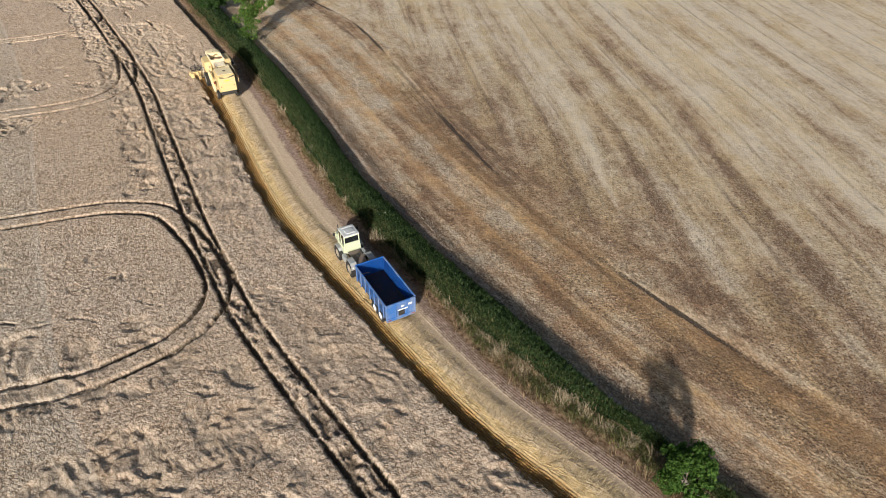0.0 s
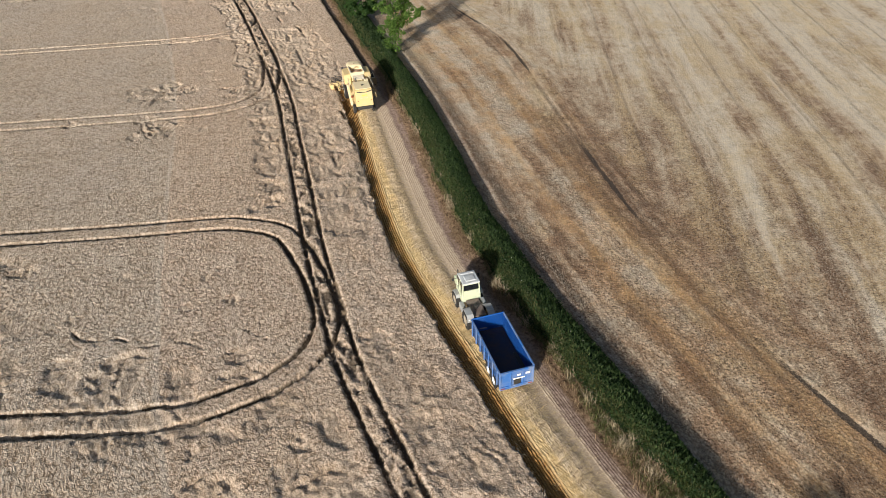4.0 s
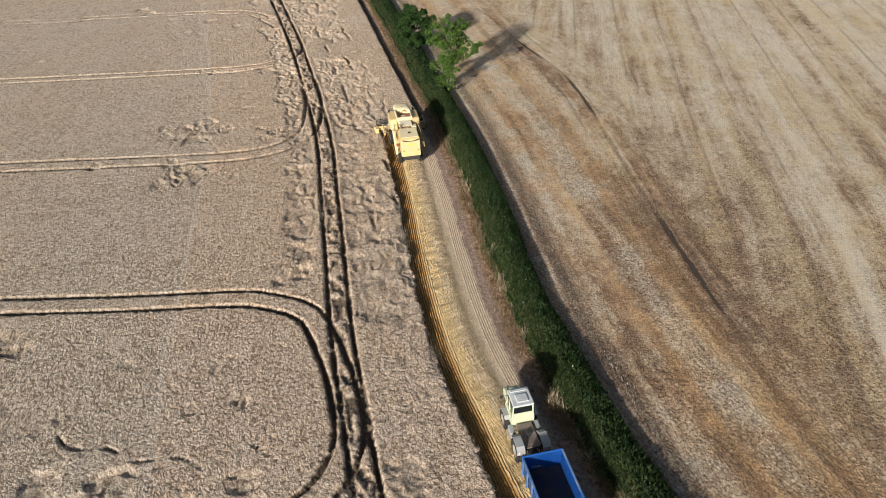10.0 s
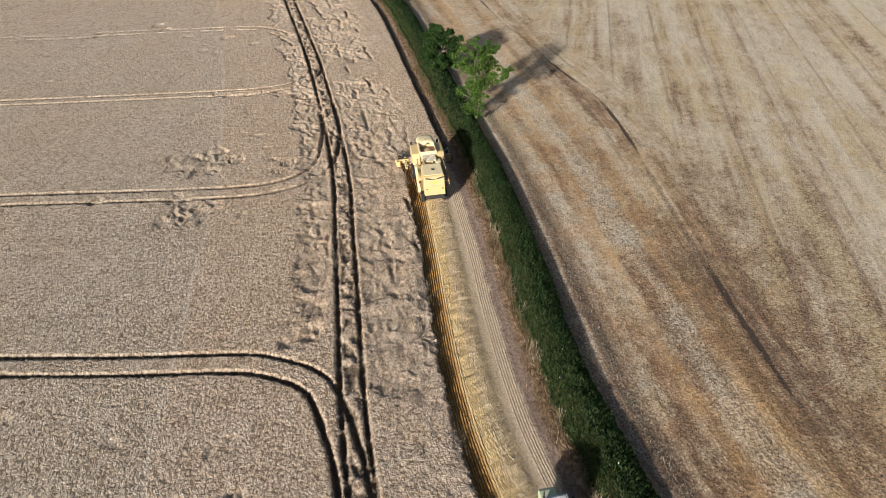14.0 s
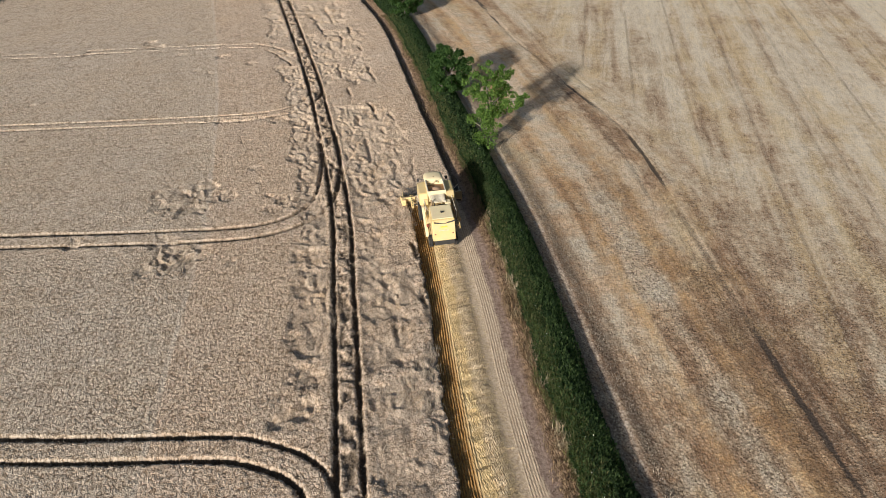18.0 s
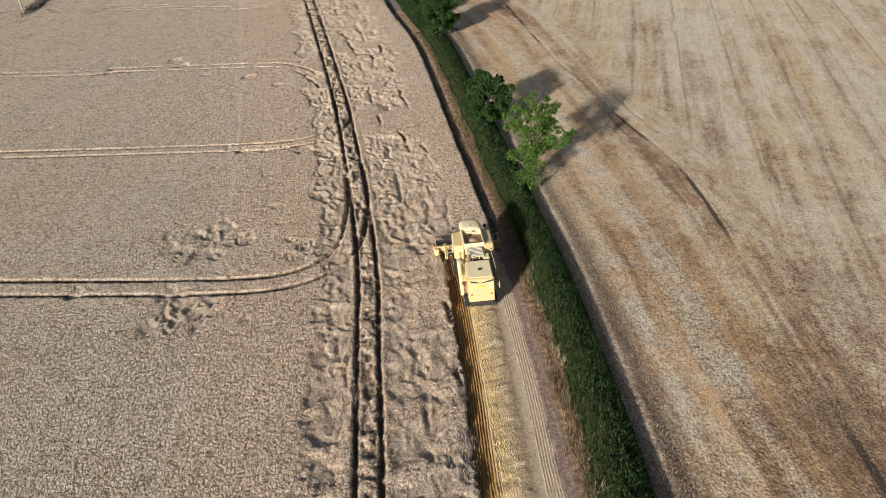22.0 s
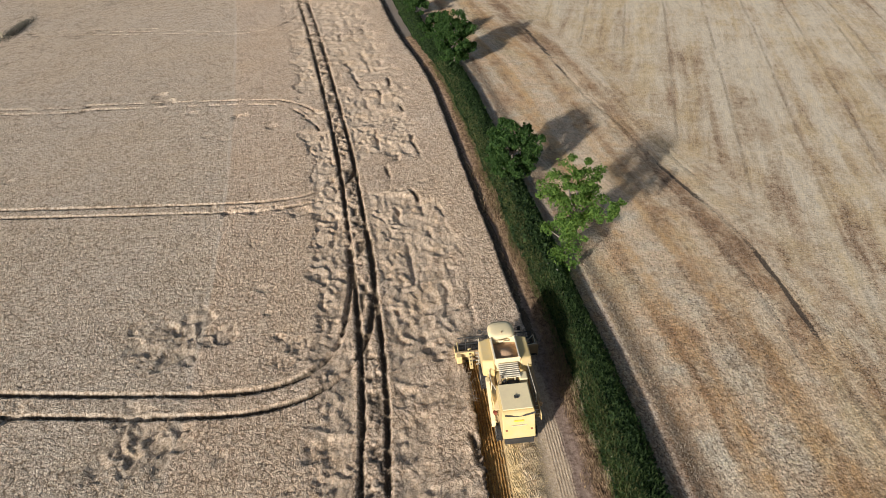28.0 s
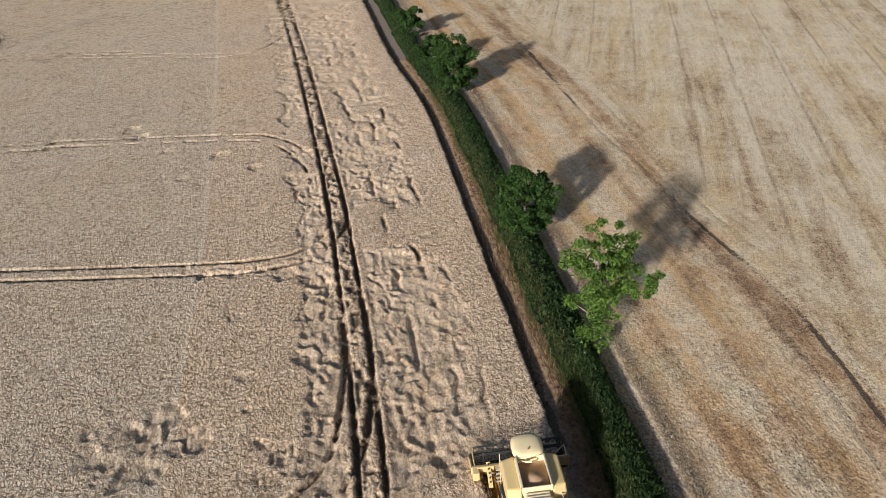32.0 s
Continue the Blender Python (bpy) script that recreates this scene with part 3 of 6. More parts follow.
LAID = blade_material("laid_straw", (0.30, 0.23, 0.165), (0.45, 0.36, 0.27))
BARK = bark_material()
YELLOW = paint("yellow_paint", (0.68, 0.495, 0.205), (0.62, 0.49, 0.29), 0.55, 0.7)
CREAM = paint("faded_cream_paint", (0.84, 0.69, 0.41), (0.70, 0.56, 0.35), 0.6, 0.5)
BLACK = paint("black_steel", (0.025, 0.024, 0.022), (0.09, 0.075, 0.06), 0.6, 0.5)
RUBBER = paint("tyre_rubber", (0.018, 0.017, 0.016), (0.06, 0.05, 0.04), 0.85, 0.5)
RUST_AND_SHADE = paint("brown_tin_and_shade", (0.30, 0.20, 0.105), (0.42, 0.30, 0.17), 0.65, 0.6)
SILVER = paint("dusty_zinc", (0.62, 0.55, 0.42), (0.52, 0.44, 0.31), 0.6, 0.5)
BLUE = paint("blue_paint", (0.010, 0.105, 0.42), (0.04, 0.13, 0.34), 0.42, 0.45)
BLUEDUST = paint("dusty_blue_paint", (0.04, 0.15, 0.42), (0.24, 0.27, 0.33), 0.5, 0.95)
NAVY = paint("dark_trailer_floor", (0.020, 0.022, 0.040), (0.085, 0.052, 0.040), 0.7, 0.75)
LIME = paint("pale_green_paint", (0.62, 0.66, 0.42), (0.50, 0.50, 0.40), 0.5, 0.6)
GREYROOF = paint("pale_grey_roof", (0.66, 0.67, 0.65), (0.42, 0.41, 0.38), 0.55, 0.8)
GREYSTEEL = paint("grey_fender", (0.38, 0.39, 0.38), (0.30, 0.26, 0.22), 0.55, 0.8)
DECK = paint("worn_brown_deck", (0.17, 0.125, 0.10), (0.30, 0.25, 0.21), 0.75, 0.8)
RIM = paint("cream_rim", (0.36, 0.31, 0.23), (0.24, 0.20, 0.15), 0.6, 0.7)
WHITE = paint("white_plate", (0.78, 0.78, 0.76), (0.6, 0.58, 0.54), 0.4, 0.3)
RED = paint("red_lamp", (0.22, 0.04, 0.025), (0.3, 0.14, 0.09), 0.4, 0.5)
GREENGRASS = blade_material("rank_grass", (0.055, 0.075, 0.026), (0.22, 0.21, 0.085), 0.3)
NETTLETOP = blade_material("nettle_top", (0.028, 0.055, 0.018), (0.10, 0.15, 0.048), 0.35)
GRAIN = blade_material("grain", (0.36, 0.22, 0.13), (0.46, 0.30, 0.19))
GLASS = glass_material()

# ---- the plan: lines on the ground ----
# the left foot of the hedge; offsets u count to its left (the wheat), negative to its right (the old stubble)
HEDGE = Line([(130, -105), (60, -27), (30, 8), (22.3, 18.2), (13.8, 28.6), (6.9, 35.8), (0.5, 44.6), (-4.8, 52.0), (-9.7, 59.4), (-14.7, 69.3), (-19.4, 79.3),
              (-24.8, 90.0), (-31.5, 101.8), (-41.7, 119.2), (-56.4, 144.0), (-70.3, 163.2), (-88.6, 191.2), (-115, 232), (-200, 362)])
# the middle of the pair of wheelings that runs through the wheat
TRAM = Line([(59.2, -59.1), (11.8, 5.1), (2.0, 17.4), (-4.0, 25.3), (-11.6, 35.3), (-16.0, 41.5), (-19.7, 48.0), (-23.7, 55.2), (-29.0, 65.8), (-33.3, 74.3), (-37.9, 83.5), (-42.6, 91.7),
             (-49.4, 102.8), (-60.1, 119.4), (-77.6, 144.7), (-92.0, 165.1), (-110.5, 190.4), (-138.4, 229.7), (-212.4, 336.2)])
TURNS = [  # middle line, half gap, width of a wheeling, how far it is pressed down
    ([(-118.4, 14.0), (-59.2, 25.8), (-37.1, 31.0), (-29.9, 32.8), (-25.4, 34.3), (-22.5, 36.2), (-20.0, 38.7), (-18.6, 41.7), (-18.7, 44.9), (-20.5, 48.5),
      (-23.2, 52.2), (-26.9, 56.0), (-31.4, 56.7), (-34.8, 56.0), (-43.4, 53.2), (-52.3, 50.6), (-78.9, 42.6), (-128.3, 28.8)], 0.98, 0.175, 1.0),
    ([(-148.0, 45.5), (-98.7, 62.0), (-67.7, 72.2), (-58.0, 75.3), (-48.5, 78.6), (-44.5, 80.8), (-42.4, 83.4), (-41.9, 87.5), (-43.4, 92.0), (-45.4, 96.2), (-48.2, 100.8)], 1.05, 0.19, 0.8),
    ([(-187.5, 60.5), (-138.2, 76.8), (-82.7, 95.9), (-72.3, 99.5), (-64.4, 102.4), (-59.5, 104.6), (-56.3, 107.6), (-55.9, 112.4), (-58.3, 116.7), (-61.4, 121.4)], 0.85, 0.16, 0.66),
    ([(-236.8, 75.3), (-177.8, 95.5), (-107.3, 117.6), (-101.3, 120.4), (-79.9, 127.7), (-74.2, 128.6), (-69.1, 126.7), (-64.5, 123.0), (-61.3, 118.2), (-57.4, 114.6)], 0.85, 0.16, 0.54),
    ([(-256.7, 112.3), (-197.6, 130.1), (-141.2, 146.4), (-115.5, 152.9), (-102.9, 155.2), (-97.5, 159.1), (-96.6, 165.6), (-98.6, 173.5)], 0.85, 0.16, 0.44),
    ([(-227.2, 117.2), (-168.0, 136.0), (-133.5, 149.8), (-118.7, 153.7)], 0.85, 0.16, 0.44),
]
def bend(s):
    """How far the path behind the hedge closes in on it towards the near end."""
    return np.interp(s, (174, 179, 184, 189, 196, 203, 211, 222), (3.0, 2.75, 2.2, 1.75, 1.2, 0.9, 0.5, 0.0))


def hedge_left(s):
    return np.interp(s, (176, 183, 189, 196, 204, 211, 222), (0.2, 0.2, 0.4, 0.7, 0.8, 0.5, 0.2)) + 0.6 * (fbm(s * 0.35, s * 0, 4) - 0.5)


def hedge_right(s):
    return np.interp(s, (174, 181, 190, 204, 215), (-0.4, -0.9, -2.1, -2.15, -2.65)) + 0.45 * (fbm(s * 0.16, s * 0 + 3, 4) - 0.5)


CUT, FREE = 7.75, 1.95                     # the wheat's edge behind and ahead of the header
HEAD_AT = np.array([-30.75, 90.1])          # where the header stands
S_HEAD = float(HEDGE.near(HEAD_AT[:1], HEAD_AT[1:])[0][0])

SHIFT = []                                  # (polyline points, width, depth) of every wheeling
for off in (-0.84, 0.84):
    sx = np.arange(60, TRAM.s[-1], 0.3)
    SHIFT.append((np.column_stack(TRAM.at(sx, off)), 0.175, 1.0))
for pts, half, width, depth in TURNS:
    ln = Line(pts)
    for off in (-half, half):
        sx = np.arange(0, ln.s[-1], 0.3)
        SHIFT.append((np.column_stack(ln.at(sx, off)), width, depth))

# flattened places in the wheat: x, y, radius, strength
BLOBS = [(-55.9, 84.2, 2.0, 1), (-55.2, 86.6, 1.2, 1), (-52.6, 85.2, 1.2, 1), (-54.2, 82.2, 1.6, .9), (-50.5, 73.9, 1.9, 1), (-52.1, 71.5, 1.3, .8), (-48.9, 75.4, 1.1, .8),
         (-57.3, 81.6, 1.2, .8), (-59.5, 83.6, 0.8, .7), (-46.2, 86.2, 1.0, .9), (-44.3, 88.6, 1.3, .9), (-45.9, 84.2, 1.4, .7), (-32.7, 67.0, 1.7, .9), (-31.3, 63.6, 1.6, .9), (-29.9, 60.8, 1.5, 1), (-34.2, 70.1, 1.6, .8),
         (-36.2, 73.1, 1.5, .9), (-37.6, 75.9, 1.3, .8), (-31.7, 37.7, 2.0, 1), (-33.2, 35.9, 1.4, .8), (-27.3, 37.3, 1.3, .8), (-36.6, 36.9, 1.6, .8),
         (-40.6, 35.7, 1.5, .7), (-24.2, 40.0, 1.0, .7), (-47.2, 46.2, 1.1, .8), (-49.5, 47.2, 0.9, .7), (-12.4, 29.0, 1.9, .9), (-20.1, 28.5, 1.6, .9), (-16.2, 30.3, 1.4, .7),
         (-9.9, 31.3, 1.2, .8), (-37.4, 90.5, 1.8, .9), (-39.3, 92.5, 1.3, .9), (-27.7, 46.1, 0.7, .7), (-21.8, 57.5, 1.1, .8), (-13.9, 43.8, 1.2, .8), (-12.5, 42.3, 1.0, .8),
         (-57.6, 97.6, .8, .7), (-77.4, 123.5, 1.1, .8), (-71.5, 121.3, .9, .7), (-91.2, 125.3, 1.2, .9), (-94.2, 126.8, 1.0, .8), (-85.3, 122.3, .8, .7), (-102.1, 155.0, 1.2, .7), (-63.6, 126.3, .9, .7)]
BLOBS += [(-39.7, 78.0, 1.1, .8), (-51.0, 99.9, 1.2, .8), (-49.0, 95.7, 1.1, .8), (-46.9, 94.6, 1.0, .8), (-45.1, 90.3, 1.2, .8), (-47.4, 86.3, .6, .8), (-53.0, 75.5, 1.1, .7), (-56.0, 86.8, .9, .9),
          (-61.7, 73.1, .8, .7), (-16.4, 33.6, .8, .7), (-19.4, 34.1, .6, .7), (-23.0, 31.1, .6, .7), (-18.0, 27.4, 1.0, .8), (-22.1, 38.7, 1.0, .6), (-9.3, 36.3, 1.3, .7), (-24.4, 35.8, .8, .6)]
# a swerve of flattened crop off one of the turns
for qx, qy in spline([(-66.4, 101.3), (-59.5, 103.6), (-53.6, 104.0), (-50.1, 101.0), (-48.2, 97.5)], 0.8):
    BLOBS.append((float(qx), float(qy), 0.95, 0.75))
# wavy torn edges in the wheat
CREASES = [([(-38.5, 40.4), (-36.5, 39.6), (-34.1, 40.2), (-31.6, 39.8), (-29.0, 40.8), (-26.9, 40.4)], 0.28), ([(-24.7, 43.0), (-23.3, 42.5), (-22.0, 42.8)], 0.25),
           ([(-14.7, 44.8), (-13.8, 43.5), (-12.4, 43.2), (-11.5, 44.1)], 0.22), ([(-23.1, 57.3), (-21.7, 56.0), (-20.1, 55.8)], 0.22), ([(-51.8, 45.8), (-49.3, 46.4), (-48.0, 45.7), (-46.9, 47.1)], 0.25),
           ([(-17.0, 40.8), (-15.7, 39.0), (-14.8, 38.8)], 0.2)]
for pts, width in CREASES:
    SHIFT.append((spline(pts, 0.3), width * 0.36, 0.58))


def wheat_height(x, y, amp=0.02, pit=1.0):
    """Top of the crop over the plan, and how flattened it is."""
    s, u = HEDGE.near(x, y)
    st, v = TRAM.near(x, y)
    wob = 0.9 * (fbm(x * 0.5, y * 0.5, 3) - 0.5)
    gust = fbm(x * 0.16, y * 0.16, 8)
    right = step(1.1, 1.8, -v) * step(5.2, 8.2, u + 5 * wob)
    left = step(1.2, 1.6, v) * step(4.4 + 3.2 * wob, 3.9 + 3.2 * wob, v) * step(66, 72, y)
    zone = right * step(0.36, 0.54, 0.45 + 1.3 * (gust - 0.42) + 0.8 * (fbm(x * 0.6, y * 0.45, 1) - 0.46)) + left * step(0.30, 0.38, fbm(x * 0.28, y * 0.28, 5))
    zone = 0.92 * zone * (0.30 + 0.70 * step(50, 66, y) + 0.35 * step(46, 36, y))
    near_end = step(45, 36, y) * step(1.6, 2.4, np.abs(v)) * step(6.0, 9.0, u)
    zone = np.maximum(zone, 0.8 * near_end * step(0.47, 0.60, fbm(x * 0.42, y * 0.42, 5)))
    spots = np.clip((fbm(x * 0.36 + 50, y * 0.36, 7, 2) - 0.86) * 16, 0, 0.6)
    low = np.clip(zone + spots, 0, 0.95)
    torn = np.zeros(x.shape)
    for bx, by, r, k in BLOBS:
        if x.min() - 4 < bx < x.max() + 4 and y.min() - 4 < by < y.max() + 4:
            d = np.hypot(x - bx, y - by) + 2.2 * r * (fbm(x * 0.9 / r ** 0.5, y * 0.6 / r ** 0.5, 9) - 0.47) + 0.5 * (vnoise(x * 2.6, y * 2.6, 2) - 0.5)
            low = np.maximum(low, 0.85 * k * step(1.3 * r, r * 0.55, d))
            torn = np.maximum(torn, k * step(1.10 * r, r * 0.75, d))
    rough = np.random.RandomState(int(abs(x.flat[0] * 31 + y.flat[0] * 17)) % 100000).rand(*x.shape)
    top = 0.64 + 0.06 * (fbm(x * 0.05, y * 0.05, 2) - 0.5) + 0.018 * (vnoise(x * 3.6, y * 3.6, 4) - 0.5) + amp * rough - pit * (0.03 * (rough < 0.12) + 0.09 * (rough < 0.025))
    # flattened crop lies in combed layers along the wheelings, torn into short steep steps
    wx, wy = v + 1.1 * fbm(x * 0.34, y * 0.34, 6), st + 1.8 * fbm(x * 0.25 + 9, y * 0.25, 8)
    tear = 0.20 * st + fbm(wx * 0.66, wy * 0.26, 10) * 3.4 + 0.7 * vnoise(x * 1.3, y * 1.3, 2)
    layer = tear - np.floor(tear)
    layer = np.minimum(layer, (1 - layer) * 7) * (0.30 + 0.70 * step(0.30, 0.6, vnoise(x * 0.55, y * 0.55, 3)))
    tuck = np.abs(2 * vnoise(wx * 2.0 + 3, wy * 0.6, 1) - 1)
    laid = 0.36 + 0.28 * layer + 0.12 * tuck + 0.10 * (vnoise(wx * 3.1, wy * 1.5, 11) - 0.5) + 0.05 * (rough - 0.5)
    laid = laid - 0.17 * torn * (1 - layer)
    h = top * (1 - low) + np.clip(laid, 0.16, 0.74) * low
    # long wavy furrows between the wheelings and the cut edge
    for off, seed in ((4.3, 2), (6.6, 5), (8.6, 7)):
        d = np.abs(-v - off - 1.3 * (fbm(st * 0.10, st * 0, seed) - 0.5) - 0.35 * (vnoise(st * 0.8, st * 0, seed) - 0.5))
        h = h * (1 - 0.50 * step(0.32, 0.06, d) * step(0.46, 0.68, fbm(st * 0.30, st * 0 + 4, seed + 1)) * step(5.0, 7.5, u) * step(44, 66, y))
    bead = np.clip(2.2 * fbm(st * 1.1, v * 1.9, 3) - 0.98, 0, 0.34)
    h = h * (1 - step(0.70, 0.40, np.abs(v)) * bead)
    pad = 2.0
    for pts, width, depth in SHIFT:
        near = pts[(pts[:, 0] > x.min() - pad) & (pts[:, 0] < x.max() + pad) & (pts[:, 1] > y.min() - pad) & (pts[:, 1] < y.max() + pad)]
        if not len(near):
            continue
        d = np.full(x.shape, 9.0).ravel()
        fx, fy = x.ravel(), y.ravel()
        for a in range(0, len(fx), 6000):
            d[a:a + 6000] = np.sqrt(np.min((fx[a:a + 6000, None] - near[None, :, 0]) ** 2 + (fy[a:a + 6000, None] - near[None, :, 1]) ** 2, axis=1))
        d = d.reshape(x.shape)
        w = width * (0.55 + 0.65 * fbm(x * 0.55, y * 0.55, 2, 2) + 0.45 * vnoise(x * 2.7, y * 2.7, 7))
        dash = depth * step(0.25, 0.5, vnoise(x * 0.8, y * 0.8, 6)) if depth < 0.6 else 1 - (1 - depth) * (0.35 + 0.65 * vnoise(x * 0.9, y * 0.9, 6))
        g = step(w + 0.08, w - 0.08, d) * dash * (1 - 0.55 * step(0.62, 0.78, vnoise(x * 1.5, y * 1.5, 5)))
        h = h * (1 - g) + 0.05 * g
    edge = np.where(s < S_HEAD + 0.6, CUT, FREE) + 0.45 * (fbm(x * 0.9, y * 0.9, 0) - 0.5) + 0.25 * (vnoise(x * 5, y * 5, 1) - 0.5)
    inside = u > edge
    h = np.where(inside, h, -0.08)
    # a beaten line along the free edge, with a thin row left standing beyond it
    row = 0.10 + 0.22 * step(0.20, 0.05, np.abs(u - 2.08)) * step(0.35, 0.6, vnoise(x * 0.7, y * 0.7, 9))
    h = np.where(inside & (u < 2.62 + 0.2 * (fbm(s * 0.5, s * 0, 2) - 0.5)) & (s > S_HEAD + 0.6), np.minimum(h, row), h)
    return h, low, inside


def wheat_crop():
    size = 16.0
    vs, fs, ls, ss, us, gs, base = [], [], [], [], [], [], 0
    axis_a, axis_b = np.array([-2.0, 26.0]), np.array([-40.0, 98.0])
    for ix in range(-20, 4):
        for iy in range(-2, 21):
            x0, y0 = ix * size, iy * size
            c = np.array([x0 + size / 2, y0 + size / 2])
            k = np.clip(np.dot(c - axis_a, axis_b - axis_a) / np.dot(axis_b - axis_a, axis_b - axis_a), 0, 1)
            far = np.linalg.norm(c - axis_a - k * (axis_b - axis_a))
            res = 0.14 if far < 33 else 0.195 if far < 58 else 0.29 if far < 100 else 0.6 if far < 150 else 2.0
            n = int(round(size / res)) + 2
            g = np.linspace(0, size + size / (n - 2), n)
            x, y = np.meshgrid(x0 + g, y0 + g, indexing="ij")
            if HEDGE.near(x[::n // 3, ::n // 3], y[::n // 3, ::n // 3])[1].max() < 0:
                continue
            jx = (np.random.RandomState(abs(ix * 97 + iy)).rand(n, n, 2) - 0.5) * res * 0.55
            x, y = x + jx[..., 0], y + jx[..., 1]
            h, low, inside = wheat_height(x, y, 0.014, 0.8 if res < 0.15 else 0.6 if res < 0.25 else 0.4)
            if not inside.any():
                continue
            # gap vertices sink slightly; the material paints them dark, like shade between ears
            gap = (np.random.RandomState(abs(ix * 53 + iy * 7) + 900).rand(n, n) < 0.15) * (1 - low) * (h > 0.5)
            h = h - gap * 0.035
            v = np.column_stack([x.ravel(), y.ravel(), h.ravel()])
            f = grid_faces(n, n, inside)
            st, off = TRAM.near(x, y)
            v, f, lw, sv, ov, gv = compact(v, f, low.ravel(), st.ravel(), off.ravel(), gap.ravel())
            vs.append(v), fs.append(f + base), ls.append(lw), ss.append(sv), us.append(ov), gs.append(gv)
            base += len(v)
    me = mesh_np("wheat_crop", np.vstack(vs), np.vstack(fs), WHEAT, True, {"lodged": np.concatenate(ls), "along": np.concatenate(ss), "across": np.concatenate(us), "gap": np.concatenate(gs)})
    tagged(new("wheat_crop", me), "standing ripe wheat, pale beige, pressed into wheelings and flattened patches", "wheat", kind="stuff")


def ground():
    bm = blank()
    bmesh.ops.create_grid(bm, x_segments=8, y_segments=8, size=2600)
    tagged(part("ground", bm, SOIL, None), "dry brown field soil under crop and stubble", "soil", kind="structure")


RUTS = Line([(40, 8), (33, 21), (24.7, 34.2), (20.3, 40.2), (15.9, 46.3), (11.4, 53.8), (5.7, 64.2), (2.3, 71.8), (-0.4, 78.4), (-5, 90), (-9.4, 101.2), (-14.8, 112.6), (-23, 123.8),
             (-29.7, 134.4), (-35.6, 142.3), (-47.7, 162.4), (-68.8, 198.2), (-100, 246)])


DARK_RUTS = ((37, 47.5, 0.0), (63.5, 79.0, 0.0), (99.0, 112.5, 0.0), (117.0, 126.0, 0.0), (96.0, 109.0, 2.1), (66.0, 72.5, -2.0), (121.0, 131.0, -2.2), (148.0, 172.0, 0.0))


# the pair of wheelings of the straight passes
PASSES = Line([(32, -60), (20.5, 20), (17.2, 40), (15.9, 50), (14.8, 60), (13.2, 77.2), (9.6, 99.8), (3.7, 139), (-2.4, 179), (-7.0, 207), (-21, 300), (-48, 480)])
# how far the ruts run from the hedge
RUT_S, RUT_U = (150, 176, 190, 198, 211, 225, 240, 251, 265, 291, 321, 460), (10, 11.8, 13.6, 13.8, 15.2, 15.9, 17.0, 18.9, 19.9, 18.6, 20.9, 22)


# dark and pale bands of the straight passes: distance from the wheelings, half width, strength
BANDS = ((5.8, 0.9, -1.0), (2.9, 1.2, 0.4), (8.4, 1.2, 0.6), (11.0, 0.8, -0.7), (13.6, 1.0, 0.4), (16.3, 1.4, -1.0), (19.3, 1.3, 0.9), (22.0, 1.0, 0.3), (24.7, 1.2, -0.5), (27.3, 1.7, 1.0),
         (30.6, 1.2, -0.5), (33.6, 1.8, 1.0), (37.2, 1.2, -0.4), (40.5, 1.8, 0.9), (44.0, 1.3, -0.4), (47.4, 1.8, 0.9), (51.0, 1.3, -0.4), (54.5, 1.8, 0.8), (-3.2, 1.0, 0.5), (-9.8, 1.2, 0.5), (-7.0, 1.0, -0.5))


def stripes(p, y):
    q = p + 0.8 * (fbm(y * 0.06, p * 0.05, 3) - 0.5) + 0.5 * (fbm(y * 0.3, p * 0.3, 6) - 0.5)
    out = np.zeros(p.shape)
    for c, w, k in BANDS:
        out = out + k * np.exp(-((q - c) / w) ** 2) * (0.35 + 1.3 * np.clip(fbm(y * 0.07 + c, p * 0.05, 8) - 0.15, 0, 0.65))
    return out


# bands that follow the hedge: distance, half width, lighter or darker, more or less orange
HEADBANDS = ((6.9, 0.7, 0.5, 0.1), (8.1, 0.5, -0.7, 0.3), (9.2, 0.45, -0.3, 1.0), (11.3, 0.9, 1.0, -0.2), (13.2, 0.55, -0.1, 0.7), (14.4, 0.5, -0.6, 0.5), (15.6, 0.6, 0.6, 0.3), (18.6, 0.9, -0.8, 0.2), (20.6, 0.8, 0.5, 0.0))


def headland(s, u):
    q = u + 0.9 * (fbm(s * 0.07, u * 0.05, 3) - 0.5) + 0.35 * (fbm(s * 0.4, u * 0.5, 6) - 0.5)
    tone, warm = np.zeros(u.shape), np.zeros(u.shape)
    for c, w, k, o in HEADBANDS:
        g = np.exp(-((q - c) / w) ** 2) * (0.30 + 1.5 * np.clip(fbm(s * 0.09 + c * 3, u * 0.04, 8) - 0.2, 0, 0.6))
        tone, warm = tone + k * g, warm + o * g
    return tone, warm


def across_passes(x, y):
    """How far to the right of the wheelings of the straight passes."""
    return x - np.interp(y, PASSES.p[:, 1], PASSES.p[:, 0])


